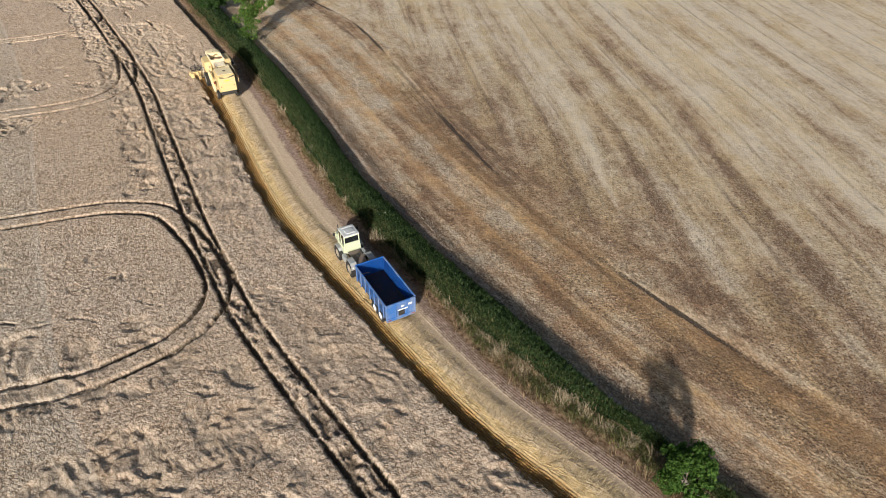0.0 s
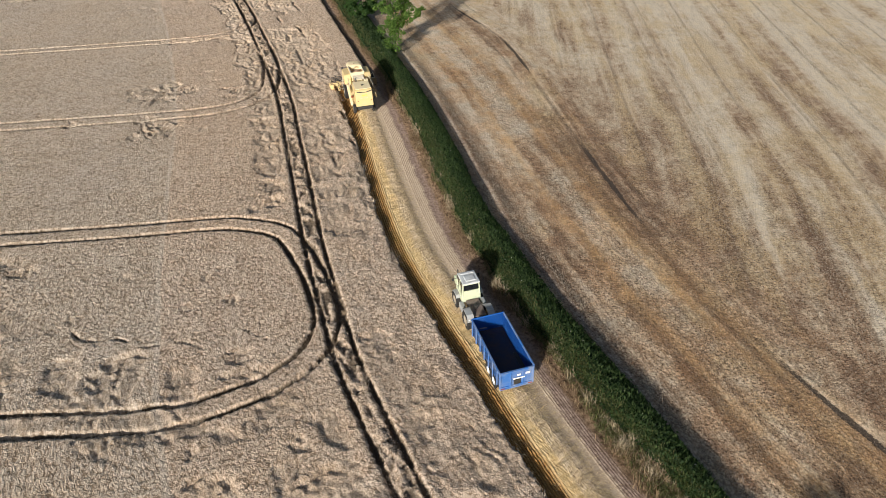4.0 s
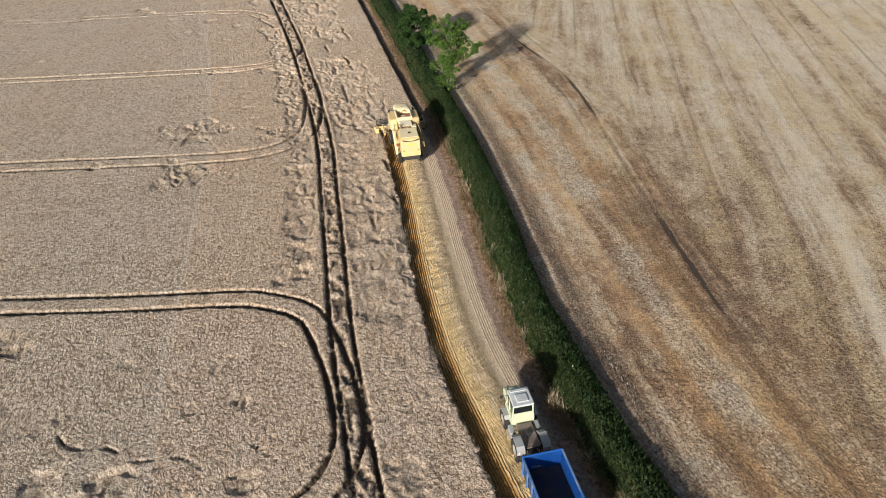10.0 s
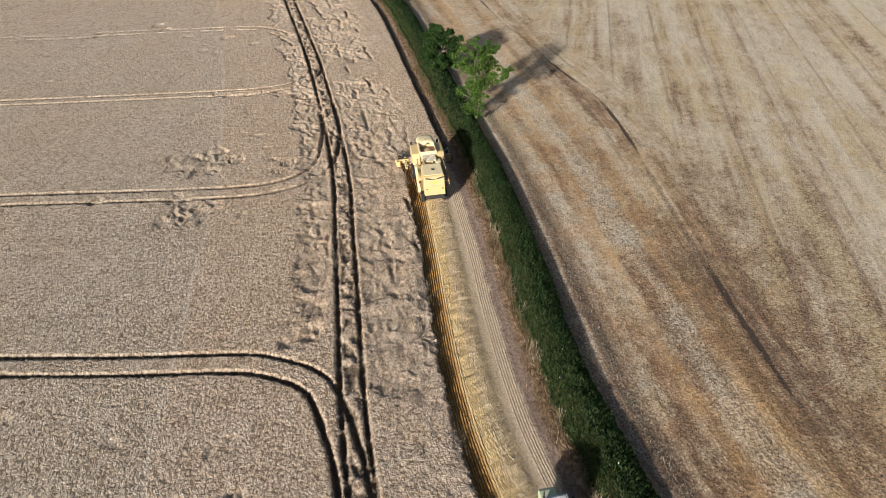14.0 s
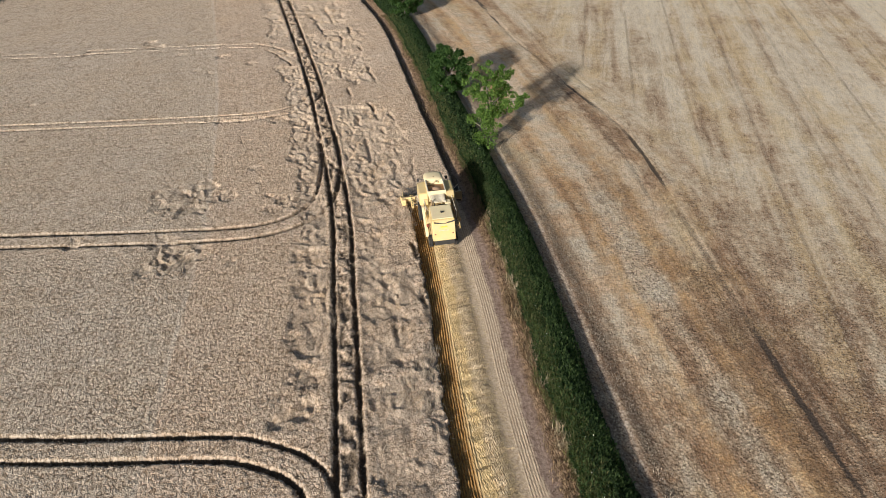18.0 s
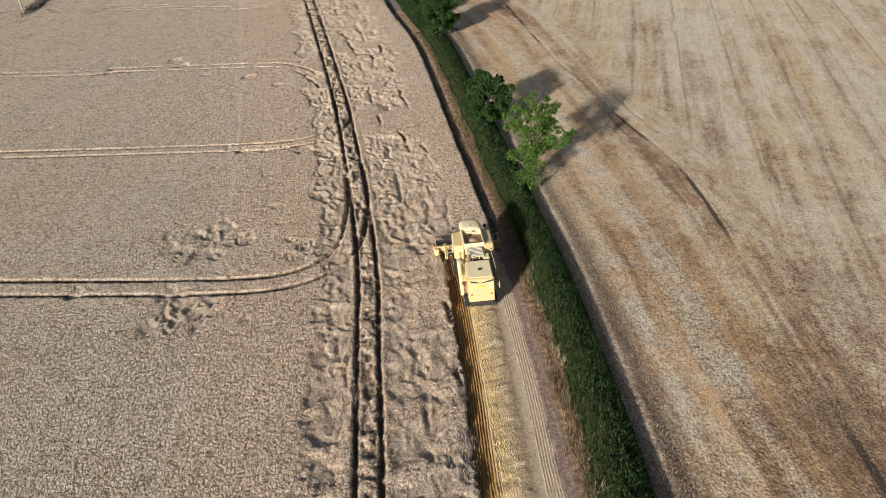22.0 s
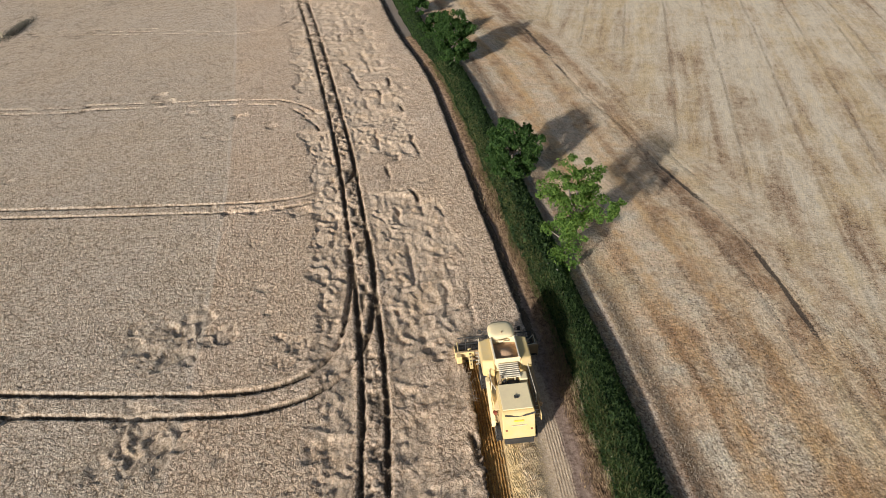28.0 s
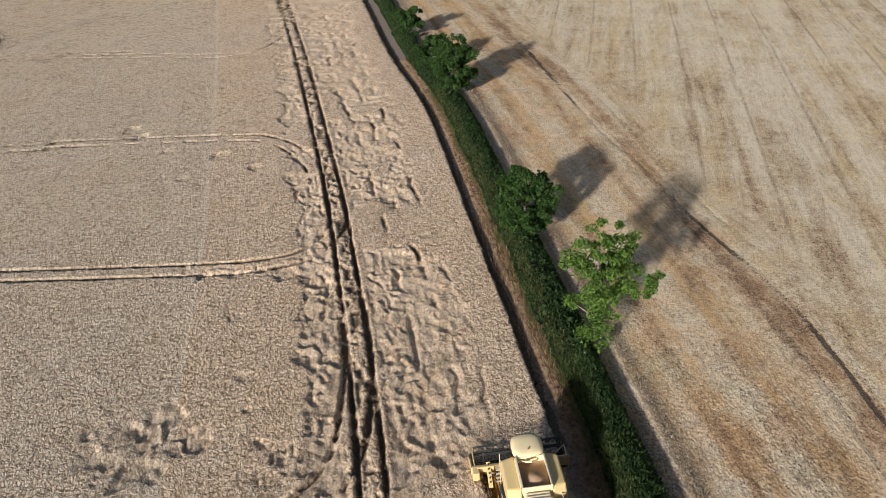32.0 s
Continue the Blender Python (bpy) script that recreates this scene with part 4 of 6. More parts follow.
def field_texture(x, y, s, u):
    """How coarse and brown the old stubble is, in passes along the hedge and, further off, straight passes."""
    p = across_passes(x, y)
    wob = 6 * (fbm(x * 0.05, y * 0.05, 2) - 0.5)
    sel = step(17, 26, u + wob)
    head = fbm((u + 0.3 * wob) * 0.85, s * 0.04, 1)
    p = p + 11.1
    main = fbm((p + 0.2 * wob) * 0.66, y * 0.035, 4)
    main = main + 0.13 * np.exp(-(p - 19.3) ** 2 / 3) * step(135, 100, y) + 0.11 * np.exp(-(p - 27.8) ** 2 / 3) * step(140, 110, y)
    v = 0.5 + (0.95 + 0.55 * step(96, 76, y)) * (head * (1 - sel) + (0.5 + 0.8 * (main - 0.5)) * sel - 0.5) + 0.30 * (fbm(x * 0.07, y * 0.07, 6) - 0.5) + 0.12 * (fbm(x * 0.5, y * 0.5, 9) - 0.5)
    v = v + 0.12 * np.exp(-((x - 22) ** 2 / 260 + (y - 56) ** 2 / 420)) + 0.22 * np.exp(-((x - 7) ** 2 / 18 + (y - 75) ** 2 / 110)) + 0.30 * np.exp(-((x - 31) ** 2 / 14 + (y - 43) ** 2 / 20)) - 0.07 * step(28, 60, u) - 0.11 * step(85, 115, y) + 0.11 * step(96, 72, y) * step(6, 9, u) * step(44, 32, u) + 0.07 * step(9, 6, u)
    return step(0.35, 0.68, v + 0.06 * step(30, 12, u))


def old_stubble():
    """The harvested field beyond the hedge, with its passes, ruts and grain of cut stalks."""
    def sheet(s0, s1, ds, u0, u1, du, seed):
        s, u = np.meshgrid(np.arange(s0, s1 + ds / 2, ds), np.arange(u0, u1 + du / 2, du), indexing="ij")
        k = np.random.RandomState(seed)
        s, u = s + (k.rand(*s.shape) - 0.5) * ds * 0.6, u + (k.rand(*s.shape) - 0.5) * du * 0.6
        x, y = HEDGE.at(s, bend(s) * step(30, 12, u) - u)
        coarse = field_texture(x, y, s, u)
        head = 16 * u / np.interp(s, RUT_S, RUT_U)
        main = step(2.0, 6.5, 4 * (fbm(x * 0.09, y * 0.09, 5) - 0.5) + u - np.interp(s, RUT_S, RUT_U))
        rs, ru = RUTS.near(x, y)
        rag = 0.22 * (fbm(x * 1.1, y * 1.1, 2) - 0.5)
        rut = np.zeros(s.shape)
        for y0, y1, off in DARK_RUTS:
            w = 0.20 + 0.20 * (fbm(rs * 0.3, rs * 0 + off, 4, 2) - 0.4)
            a = step(y0 - 4.0, y0 + 4.0, y) * step(y1 + 4.0, y1 - 4.0, y) * (0.5 if off else 1.0)
            rut = np.maximum(rut, a * step(w + 0.14, w - 0.08, np.abs(ru - off + rag)))
        trail = step(0.55, 0.15, np.abs(np.abs(ru + rag) - 1.0)) * 0.32 * step(0.45, 0.6, fbm(rs * 0.08, rs * 0, 7, 2))
        worn = step(0.42, 0.12, np.abs(ru + rag)) * 0.50 * step(0.36, 0.5, fbm(rs * 0.09, rs * 0 + 5, 3, 2))
        rut = np.clip(np.maximum(np.maximum(rut, trail), worn), 0, 1)
        rnd = k.rand(*s.shape)
        grain = 0.25 + 0.75 * coarse
        big = min(1.0, 0.16 / ds + 0.35)
        gap = (rnd < 0.10 + 0.12 * coarse) * (0.3 + 0.7 * coarse) * (ds < 0.2)
        z = 0.035 + 0.03 * fbm(x * 0.12, y * 0.12, 3) + big * ((0.006 + 0.009 * coarse) * k.rand(*s.shape) - (0.006 + 0.014 * coarse) * gap) - 0.10 * rut
        # a low grassy lip at the hedge's foot
        z = z + 0.16 * step(5.6, 4.4, u) * step(3.9, 4.4, np.abs(u - 4.0) + 4.0) * (0.4 + fbm(x * 0.8, y * 0.8, 1)) + 0.12 * step(3.6, 3.2, u)
        n, m = s.shape
        band, warm = headland(s, u)
        far = main * step(16, 21, u)
        band = far * stripes(across_passes(x, y), y) + (1 - far) * band
        return np.column_stack([x.ravel(), y.ravel(), np.maximum(z, 0.012).ravel()]), grid_faces(n, m)[:, ::-1], u.ravel(), s.ravel(), rut.ravel(), coarse.ravel(), gap.ravel(), across_passes(x, y).ravel(), head.ravel(), main.ravel(), band.ravel(), ((1 - far) * warm).ravel()
    vs, fs, cols, base = [], [], [[] for _ in range(10)], 0
    for spec in ((156, 262.1, 0.132, 2.4, 32.1, 0.132, 1), (262, 310.2, 0.22, 2.4, 32.1, 0.22, 2), (120, 156.2, 0.5, 2.4, 32.1, 0.5, 3), (120, 310.2, 0.36, 32.0, 70.0, 0.36, 4), (310, 460, 0.45, 2.4, 70.0, 0.45, 5),
                 (0, 121, 1.6, 2.4, 70.0, 1.6, 7)):
        v, f, *attrs = sheet(*spec)
        vs.append(v), fs.append(f + base)
        for c, a in zip(cols, attrs):
            c.append(a)
        base += len(v)
    x, y = np.meshgrid(np.arange(-150, 240, 1.6), np.arange(-60, 300, 1.6), indexing="ij")
    s, u = HEDGE.near(x, y)
    v = np.column_stack([x.ravel(), y.ravel(), np.full(x.size, 0.012)])
    far = np.full(x.shape, 1.0)
    v, f, *attrs = compact(v, grid_faces(*x.shape, u < -66), -u.ravel(), s.ravel(), 0 * far.ravel(), field_texture(x, y, s, -u).ravel(), 0 * far.ravel(), across_passes(x, y).ravel(), -u.ravel(), far.ravel(), stripes(across_passes(x, y), y).ravel(), 0 * far.ravel())
    vs.append(v), fs.append(f + base)
    for c, a in zip(cols, attrs):
        c.append(a)
    me = mesh_np("stubble_field", np.vstack(vs), np.vstack(fs), STUBBLE, True, dict(zip(("across", "along", "rut", "coarse", "gap", "passes", "head", "main", "stripe", "warm"), (np.concatenate(c) for c in cols))))
    tagged(new("stubble_field", me), "harvested stubble field in tan, gold and brown stripes", "stubble", kind="stuff")


def fresh_strip():
    """The strip between wheat and hedge that the combine has just cut, and the dry verge."""
    ds, du = 0.16, 0.05
    s, u = np.meshgrid(np.concatenate([np.arange(140, S_HEAD + 6, ds), np.arange(S_HEAD + 6, 335, 0.45)]), np.arange(-0.2, 8.3, du), indexing="ij")
    cut = s < S_HEAD + 0.4
    keep = cut | (u < 3.4)
    x, y = HEDGE.at(s, u)
    k = np.random.RandomState(11)
    drift = 0.10 * (fbm(s * 0.12, u * 0.15, 3) - 0.5) + 0.03 * (vnoise(s * 1.7, u * 6.0, 9) - 0.5)
    row = 0.5 + 0.5 * np.cos(2 * np.pi * (u + drift) / 0.19)
    stems = row ** 1.3 * (0.30 + 0.70 * k.rand(*s.shape)) * (0.45 + 0.9 * vnoise(s * 2.2, u * 6.1, 10))
    fresh = step(6.1, 6.45, u) * step(7.95, 7.65, u)
    lane = step(2.3, 2.55, u) * step(3.6, 3.4, u)
    swath = step(3.9, 4.9, u + 0.5 * (fbm(s * 0.35, u * 0.3, 6) - 0.5)) * step(6.6, 6.2, u + 0.5 * (fbm(s * 0.3, u * 0.3, 2) - 0.5))
    z = 0.03 + 0.15 * stems * fresh + 0.04 * stems * lane + swath * (0.10 + 0.10 * fbm(s * 1.6, u * 1.2, 4) + 0.10 * k.rand(*s.shape) * fbm(s * 0.8, u * 4.0, 7) + 0.14 * (vnoise(s * 3.2 + u * 1.2, u * 0.9, 8) - 0.5))
    z = z + 0.04 * fbm(x * 0.6, y * 0.6, 1)
    verge = step(1.6, 1.1, u)
    z = z + verge * (0.10 * fbm(x * 1.2, y * 1.2, 5) + 0.08 * k.rand(*s.shape))
    track = step(0.5, 0.25, np.abs(u - 3.9)) + step(0.3, 0.1, np.abs(u - 2.0))
    z = z - 0.015 * track * cut
    gaps = (1 - stems) * np.maximum(fresh, 0.10 * lane)
    n, m = s.shape
    v = np.column_stack([x.ravel(), y.ravel(), np.maximum(z, 0.015).ravel()])
    v, f, uu, gg, sa = compact(v, grid_faces(n, m, keep), (u - 0.9 * step(208, 192, s) * step(6.3, 3.6, u)).ravel(), gaps.ravel(), s.ravel())
    me = mesh_np("cut_strip", v, f, FRESH, False, {"across": uu, "row_gap": gg, "along": sa})
    tagged(new("cut_strip", me), "freshly cut strip with golden stubble rows and a straw swath", "stubble", kind="stuff")


def blades(name, x, y, z, length, width, lean, material, seed, flat=False, heading=None):
    """Thin bent blades of straw or grass, one from each root."""
    k = np.random.RandomState(seed)
    n = len(x)
    a = k.rand(n) * 2 * np.pi if heading is None else heading + 0.35 * k.randn(n)
    d = np.column_stack([np.cos(a), np.sin(a)])
    side = np.column_stack([-d[:, 1], d[:, 0]])
    root = np.column_stack([x, y, z])
    ln = length * (0.6 + 0.8 * k.rand(n))
    le = lean * (0.4 + 1.0 * k.rand(n))
    up = np.cos(le) * ln
    out = np.sin(le) * ln
    w = width * (0.7 + 0.6 * k.rand(n))
    mid = root + np.column_stack([d * (out * 0.45)[:, None], up * 0.58])
    tip = root + np.column_stack([d * out[:, None], up * (0.9 if not flat else 1.0)])
    ws = np.column_stack([side * w[:, None], np.zeros(n)])
    v = np.stack([root, mid + ws, tip, mid - ws], axis=1).reshape(-1, 3)
    return mesh_np(name, v, np.arange(n * 4).reshape(-1, 4), material)


def scatter_strip():
    """Loose straw on the swath and dry grass on the verge."""
    k = np.random.RandomState(21)
    n = 62000
    s = 150 + (S_HEAD - 158) * k.rand(n)
    u = 5.25 + 0.62 * k.randn(n)
    x, y = HEDGE.at(s, u)
    x2, y2 = HEDGE.at(s + 0.5, u)
    me = blades("straw", x, y, 0.06 + 0.12 * k.rand(n), 0.32, 0.009, 1.35, STRAW, 22, True, np.arctan2(y2 - y, x2 - x) - 2.2)
    tagged(new("straw_swath", me), "loose bright straw lying in a swath behind the combine", "straw", kind="stuff")
    n = 52000
    s = 155 + 165 * k.rand(n) ** 1.6
    u = hedge_left(s) - 0.1 + 0.75 * np.abs(k.randn(n)) * (0.5 + fbm(s * 0.25, s * 0, 3)) * (1 + 0.7 * step(196, 184, s))
    ok = (u < 2.1 + 0.7 * step(205, 190, s)) & (fbm(s * 0.5, u * 0.8, 5) > 0.42)
    s, u = s[ok], u[ok]
    x, y = HEDGE.at(s, u)
    me = blades("grass", x, y, np.zeros(len(x)), 0.40 + 0.3 * (fbm(s * 0.2, s * 0, 8) > 0.56), 0.02, 0.8, DRYGRASS, 23)
    tagged(new("verge_grass", me), "dry brown grass along the foot of the hedge", "grass", kind="stuff")
    n = 30000
    s = 155 + 165 * k.rand(n) ** 1.25
    far = k.rand(n) < 0.45
    u = np.where(far, bend(s) - 4.45 - 0.45 * np.abs(k.randn(n)), hedge_right(s) + 0.2 - 0.5 * np.abs(k.randn(n)))
    ok = (fbm(s * 0.6, u * 1.3, 4) > 0.40) & (far | (u > bend(s) - 3.65))
    x, y = HEDGE.at(s[ok], u[ok])
    me = blades("grass", x, y, np.zeros(ok.sum()), 0.36, 0.018, 0.8, BANKGRASS, 24)
    tagged(new("bank_grass", me), "short dry grass between hedge and stubble field", "grass", kind="stuff")
    n = 2600
    s = 158 + 110 * k.rand(n)
    u = -3.6 - 14 * k.rand(n) ** 1.6 + bend(s)
    ok = fbm(s * 0.12, u * 0.25, 9) > 0.46
    x, y = HEDGE.at(s[ok], u[ok])
    me = blades("wisp", x, y, np.full(ok.sum(), 0.05), 0.45, 0.010, 1.5, LAID, 26, True)
    tagged(new("straw_wisps", me), "loose bleached straw wisps lying on the old stubble", "straw", kind="stuff")
    n = 84000
    s = 155 + 165 * k.rand(n) ** 1.7
    u = hedge_left(s) + 0.5 + 1.5 * step(200, 186, s) * k.rand(n) - 1.7 * k.rand(n) + 0.7 * (fbm(s * 0.3, s * 0, 6) - 0.5)
    w = (hedge_left(s) - u) / (hedge_left(s) - hedge_right(s))
    x, y = HEDGE.at(s, u)
    me = blades("grass", x, y, np.where(w > 0.02, hedge_top(s, np.clip(w, 0.02, 1)) * 0.72, 0.03), 0.50, 0.020, 0.7, GREENGRASS, 25)
    tagged(new("rank_grass", me), "long olive-green grass growing out of the hedge's foot", "grass", kind="stuff")
    # tall pale tufts that lean out of the hedge
    for j in range(70):
        s0 = 162 + 36 * k.rand() if j < 46 else 195 + 70 * k.rand()
        u0 = float(hedge_left(np.array([s0]))[0]) - 0.1 + (0.7 + 0.7 * (s0 < 192)) * k.rand()
        m = 70
        x, y = HEDGE.at(s0 + 0.22 * k.randn(m), u0 + 0.20 * k.randn(m))
        me = blades("tuft", x, y, np.zeros(m), 0.70 + 0.45 * k.rand(), 0.013, 0.62, TALLGRASS, 200 + j)
        tagged(new("grass_tuft", me), "tall bleached grass tuft leaning out of the hedge", "grass", "tall tufts by the hedge")


def leaves(pos, size, seed, droop=0.35, out=None):
    """Folded leaves round the points pos; out: the ways they face."""
    k = np.random.RandomState(seed)
    n = len(pos)
    nrm = k.randn(n, 3) + np.array([0, 0, 0.7])
    if out is not None:
        nrm = nrm * 0.75 + out * 1.3
    nrm /= np.linalg.norm(nrm, axis=1)[:, None]
    a = np.cross(nrm, k.randn(n, 3))
    a /= np.linalg.norm(a, axis=1)[:, None]
    a[:, 2] -= droop * k.rand(n)
    b = np.cross(nrm, a)
    ln = (size * (0.6 + 0.8 * k.rand(n)))[:, None]
    v = np.stack([pos - a * ln * 0.55, pos + b * ln * 0.33 + nrm * ln * 0.10, pos + a * ln * 0.62, pos - b * ln * 0.33 + nrm * ln * 0.10], axis=1).reshape(-1, 3)
    i = np.arange(n)[:, None] * 4
    return v, np.vstack([i + np.array([[0, 1, 2]]), i + np.array([[0, 2, 3]])])


def hedge_top(s, w):
    """Height of the hedge over its cross-section, w from 0 at the left foot to 1 at the right."""
    lump = 0.75 + 0.75 * fbm(s * 0.22, w * 1.4, 2) + 0.35 * (vnoise(s * 1.1, w * 3.5, 6) - 0.5)
    lift = 0.50 + 0.14 * step(172, 200, s)
    return (0.25 + 1.05 * np.sin(np.pi * np.clip(w, 0.02, 0.98)) ** 0.55) * lump * lift + 0.2


def hedge():
    root = tagged(new("hedge"), "low overgrown hedge of dark green nettles and brambles between the fields", "hedge")
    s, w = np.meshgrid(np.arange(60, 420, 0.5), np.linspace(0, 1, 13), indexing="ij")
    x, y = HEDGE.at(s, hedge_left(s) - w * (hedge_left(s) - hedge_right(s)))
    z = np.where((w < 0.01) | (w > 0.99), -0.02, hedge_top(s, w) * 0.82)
    # near-black sheet under the leaves, coloured as the hedge's inner shade
    me = mesh_np("thicket_shade", np.column_stack([x.ravel(), y.ravel(), z.ravel()]), grid_faces(*s.shape)[:, ::-1], CORE, True)
    part("thicket_shade", me, CORE, root, "dark inner sheet painted as the shade between leaves")
    k = np.random.RandomState(31)
    edges = (100, 140, 160, 180, 200, 222, 262, 330, 420)
    dens = (40, 150, 520, 560, 580, 560, 340, 110)
    for j, (a, b) in enumerate(zip(edges, edges[1:])):
        n = int((b - a) * dens[j])
        s, w = a + (b - a) * k.rand(n), np.clip(k.rand(n) * 1.16 - 0.08, -0.05, 1.05)
        x, y = HEDGE.at(s, hedge_left(s) - w * (hedge_left(s) - hedge_right(s)))
        top = hedge_top(s, w)
        z = top * (1 - 0.45 * k.rand(n) ** 2.2) + 0.10 * k.randn(n) + 0.25 * (k.rand(n) < 0.04)
        v, f = leaves(np.column_stack([x, y, np.maximum(z, 0.1)]), 0.165 if a < 262 else 0.28, 40 + j, 0.5)
        part("foliage", mesh_np("foliage", v, f, NETTLE), NETTLE, root)
    for a, b in zip(edges[2:], edges[3:]):
        n = int((b - a) * (330 if b < 300 else 120))
        s, w = a + (b - a) * k.rand(n), k.rand(n) ** 1.2
        x, y = HEDGE.at(s, hedge_left(s) - w * (hedge_left(s) - hedge_right(s)))
        me = blades("nettle_growth", x, y, hedge_top(s, w) * 0.8, 0.42, 0.035, 0.55, NETTLETOP, int(a))
        tagged(part("nettle_growth", me, NETTLETOP, root, "upright lighter green tops"), kind="stuff")
    n = 190
    s, w = 160 + 110 * k.rand(n), k.rand(n)
    x, y = HEDGE.at(s, hedge_left(s) - 0.1 - w * 0.9 * (hedge_left(s) - hedge_right(s)))
    v, f = leaves(np.column_stack([x, y, hedge_top(s, w) + 0.10]), 0.085, 60)
    tagged(part("flower_heads", mesh_np("flower_heads", v, f, FLOWER), FLOWER, root, "scattered pale flower heads"), kind="stuff")


def tree(name, label, at, height, spread, material, seed, limbs=6, clumps=60, per=90, leaf=0.30, bare=0.30, skew=(0, 0), group="", extra=()):
    """A tree or bush: tapered trunk, limbs, and a crown of leaf clumps with gaps."""
    k = np.random.RandomState(seed)
    root = tagged(new(name), label, "bush" if name == "bush" else "tree", group)
    root.location = (at[0], at[1], 0)
    r0 = 0.020 * height + 0.03
    bm = blank()
    lean = np.array([skew[0], skew[1]])
    tp = [(0, 0, -0.1)] + [(lean[0] * f ** 1.5 + 0.12 * k.randn() * f, lean[1] * f ** 1.5 + 0.12 * k.randn() * f, height * 0.72 * f) for f in (0.2, 0.4, 0.6, 0.8, 1.0)]
    tube(bm, tp, [r0 * q for q in (1.25, 1.0, 0.8, 0.6, 0.42, 0.2)], 8)
    part("trunk", bm, BARK, root, smooth=True)
    tips = []
    for j in range(limbs):
        f = bare + (0.95 - bare) * (j + 0.3) / limbs
        st = Vector(tp[min(5, max(1, int(f * 5)))])
        a = 2.4 * j + k.rand()
        reach = spread * (0.62 + 0.35 * k.rand()) * (1.0 - 0.35 * f)
        rise = height * (0.12 + 0.22 * k.rand())
        e = st + Vector((math.cos(a) * reach, math.sin(a) * reach, rise))
        m1 = st.lerp(e, 0.35) + Vector((0.15 * k.randn(), 0.15 * k.randn(), 0.10 * reach))
        m2 = st.lerp(e, 0.7) + Vector((0.15 * k.randn(), 0.15 * k.randn(), 0.12 * reach))
        bm = blank()
        tube(bm, [st, m1, m2, e], [r0 * 0.5, r0 * 0.36, r0 * 0.22, r0 * 0.07], 6)
        for q in (m1, m2):
            t2 = q + Vector((0.5 * k.randn(), 0.5 * k.randn(), 0.6 + 0.5 * k.rand())) * (0.12 * height)
            tube(bm, [q, q.lerp(t2, 0.5) + Vector((0.05, 0.05, 0.05)), t2], [r0 * 0.2, r0 * 0.13, r0 * 0.05], 5)
            tips.append(np.array(t2))
        part("limb", bm, BARK, root, smooth=True)
        tips += [np.array(e), np.array(m2)]
    for ex, ey, ez, er in extra:
        bm = blank()
        st = Vector(tp[1 if ez < 3 else 3])
        e = Vector((ex, ey, ez))
        tube(bm, [st, st.lerp(e, 0.5) + Vector((0, 0, 0.3)), e], [r0 * 0.45, r0 * 0.28, r0 * 0.08], 6)
        part("limb", bm, BARK, root, smooth=True)
    tips = np.array(tips)
    cen = np.array([lean[0] * 0.7, lean[1] * 0.7, height * (0.5 + 0.5 * bare) * 0.98])
    half = np.array([spread, spread, height * (1 - bare) * 0.5])
    pos, out = [], []
    for c in range(clumps):
        if c < len(tips):
            q = tips[c]
        else:
            d = k.randn(3)
            d /= np.linalg.norm(d)
            q = cen + d * half * (0.55 + 0.45 * k.rand()) * (0.85 + 0.3 * k.rand())
        size = (0.16 + 0.15 * k.rand()) * spread * 0.75
        m = int(per * (0.6 + 0.8 * k.rand()))
        off = k.randn(m, 3)
        off /= np.linalg.norm(off, axis=1)[:, None]
        off = off * (size * k.rand(m, 1) ** 0.45)
        off[:, 2] *= 0.72
        pos.append(q + off)
        out.append(off / (size + 1e-6))
    for ex, ey, ez, er in extra:
        for _ in range(9):
            q = np.array([ex, ey, ez]) + er * 0.7 * k.randn(3) * np.array([1, 1, 0.8])
            off = k.randn(per, 3) * er * 0.30
            pos.append(q + off)
            out.append(off / er)
    pos = np.vstack(pos)
    pos[:, 2] = np.maximum(pos[:, 2], 0.15)
    v, f = leaves(pos, leaf, seed + 1, 0.4, np.vstack(out))
    part("crown", mesh_np("crown", v, f, material), material, root)
    return root


def trees():
    tree("tree", "young light green ash tree with pale bare lower limbs", (-29.2, 104.4), 9.6, 3.1, LEAF_LIGHT, 3, 9, 92, 80, 0.23, 0.30, (0.7, 0.5), "hedgerow trees", ((0.5, -2.2, 2.0, 1.0), (4.0, -0.2, 6.0, 0.5), (0.3, -0.6, 3.6, 0.7)))
    tree("tree", "dense dark green hedgerow tree, round and low", (-37.9, 116.6), 7.4, 3.1, LEAF_DARK, 8, 7, 130, 90, 0.25, 0.08, (0.2, 0.2), "hedgerow trees")
    tree("tree", "dense dark green hedgerow tree, broad crown", (-57.0, 149.2), 8.0, 3.4, LEAF_DARK, 14, 7, 125, 85, 0.30, 0.06, (0.2, 0.3), "hedgerow trees")
    tree("tree", "dark green hedgerow tree with a lower crown", (-63.5, 158.5), 6.0, 3.0, LEAF_DARK, 19, 6, 55, 110, 0.36, 0.08, (0, 0.2), "hedgerow trees")
    tree("tree", "far dark green hedgerow tree", (-73.6, 172.5), 6.0, 2.8, LEAF_DARK, 23, 6, 50, 90, 0.42, 0.08, (0, 0), "hedgerow trees")
    tree("bush", "bright green leafy bush standing in the hedge", (14.5, 25.5), 4.6, 1.75, LEAF_BUSH, 29, 6, 120, 70, 0.17, 0.04)


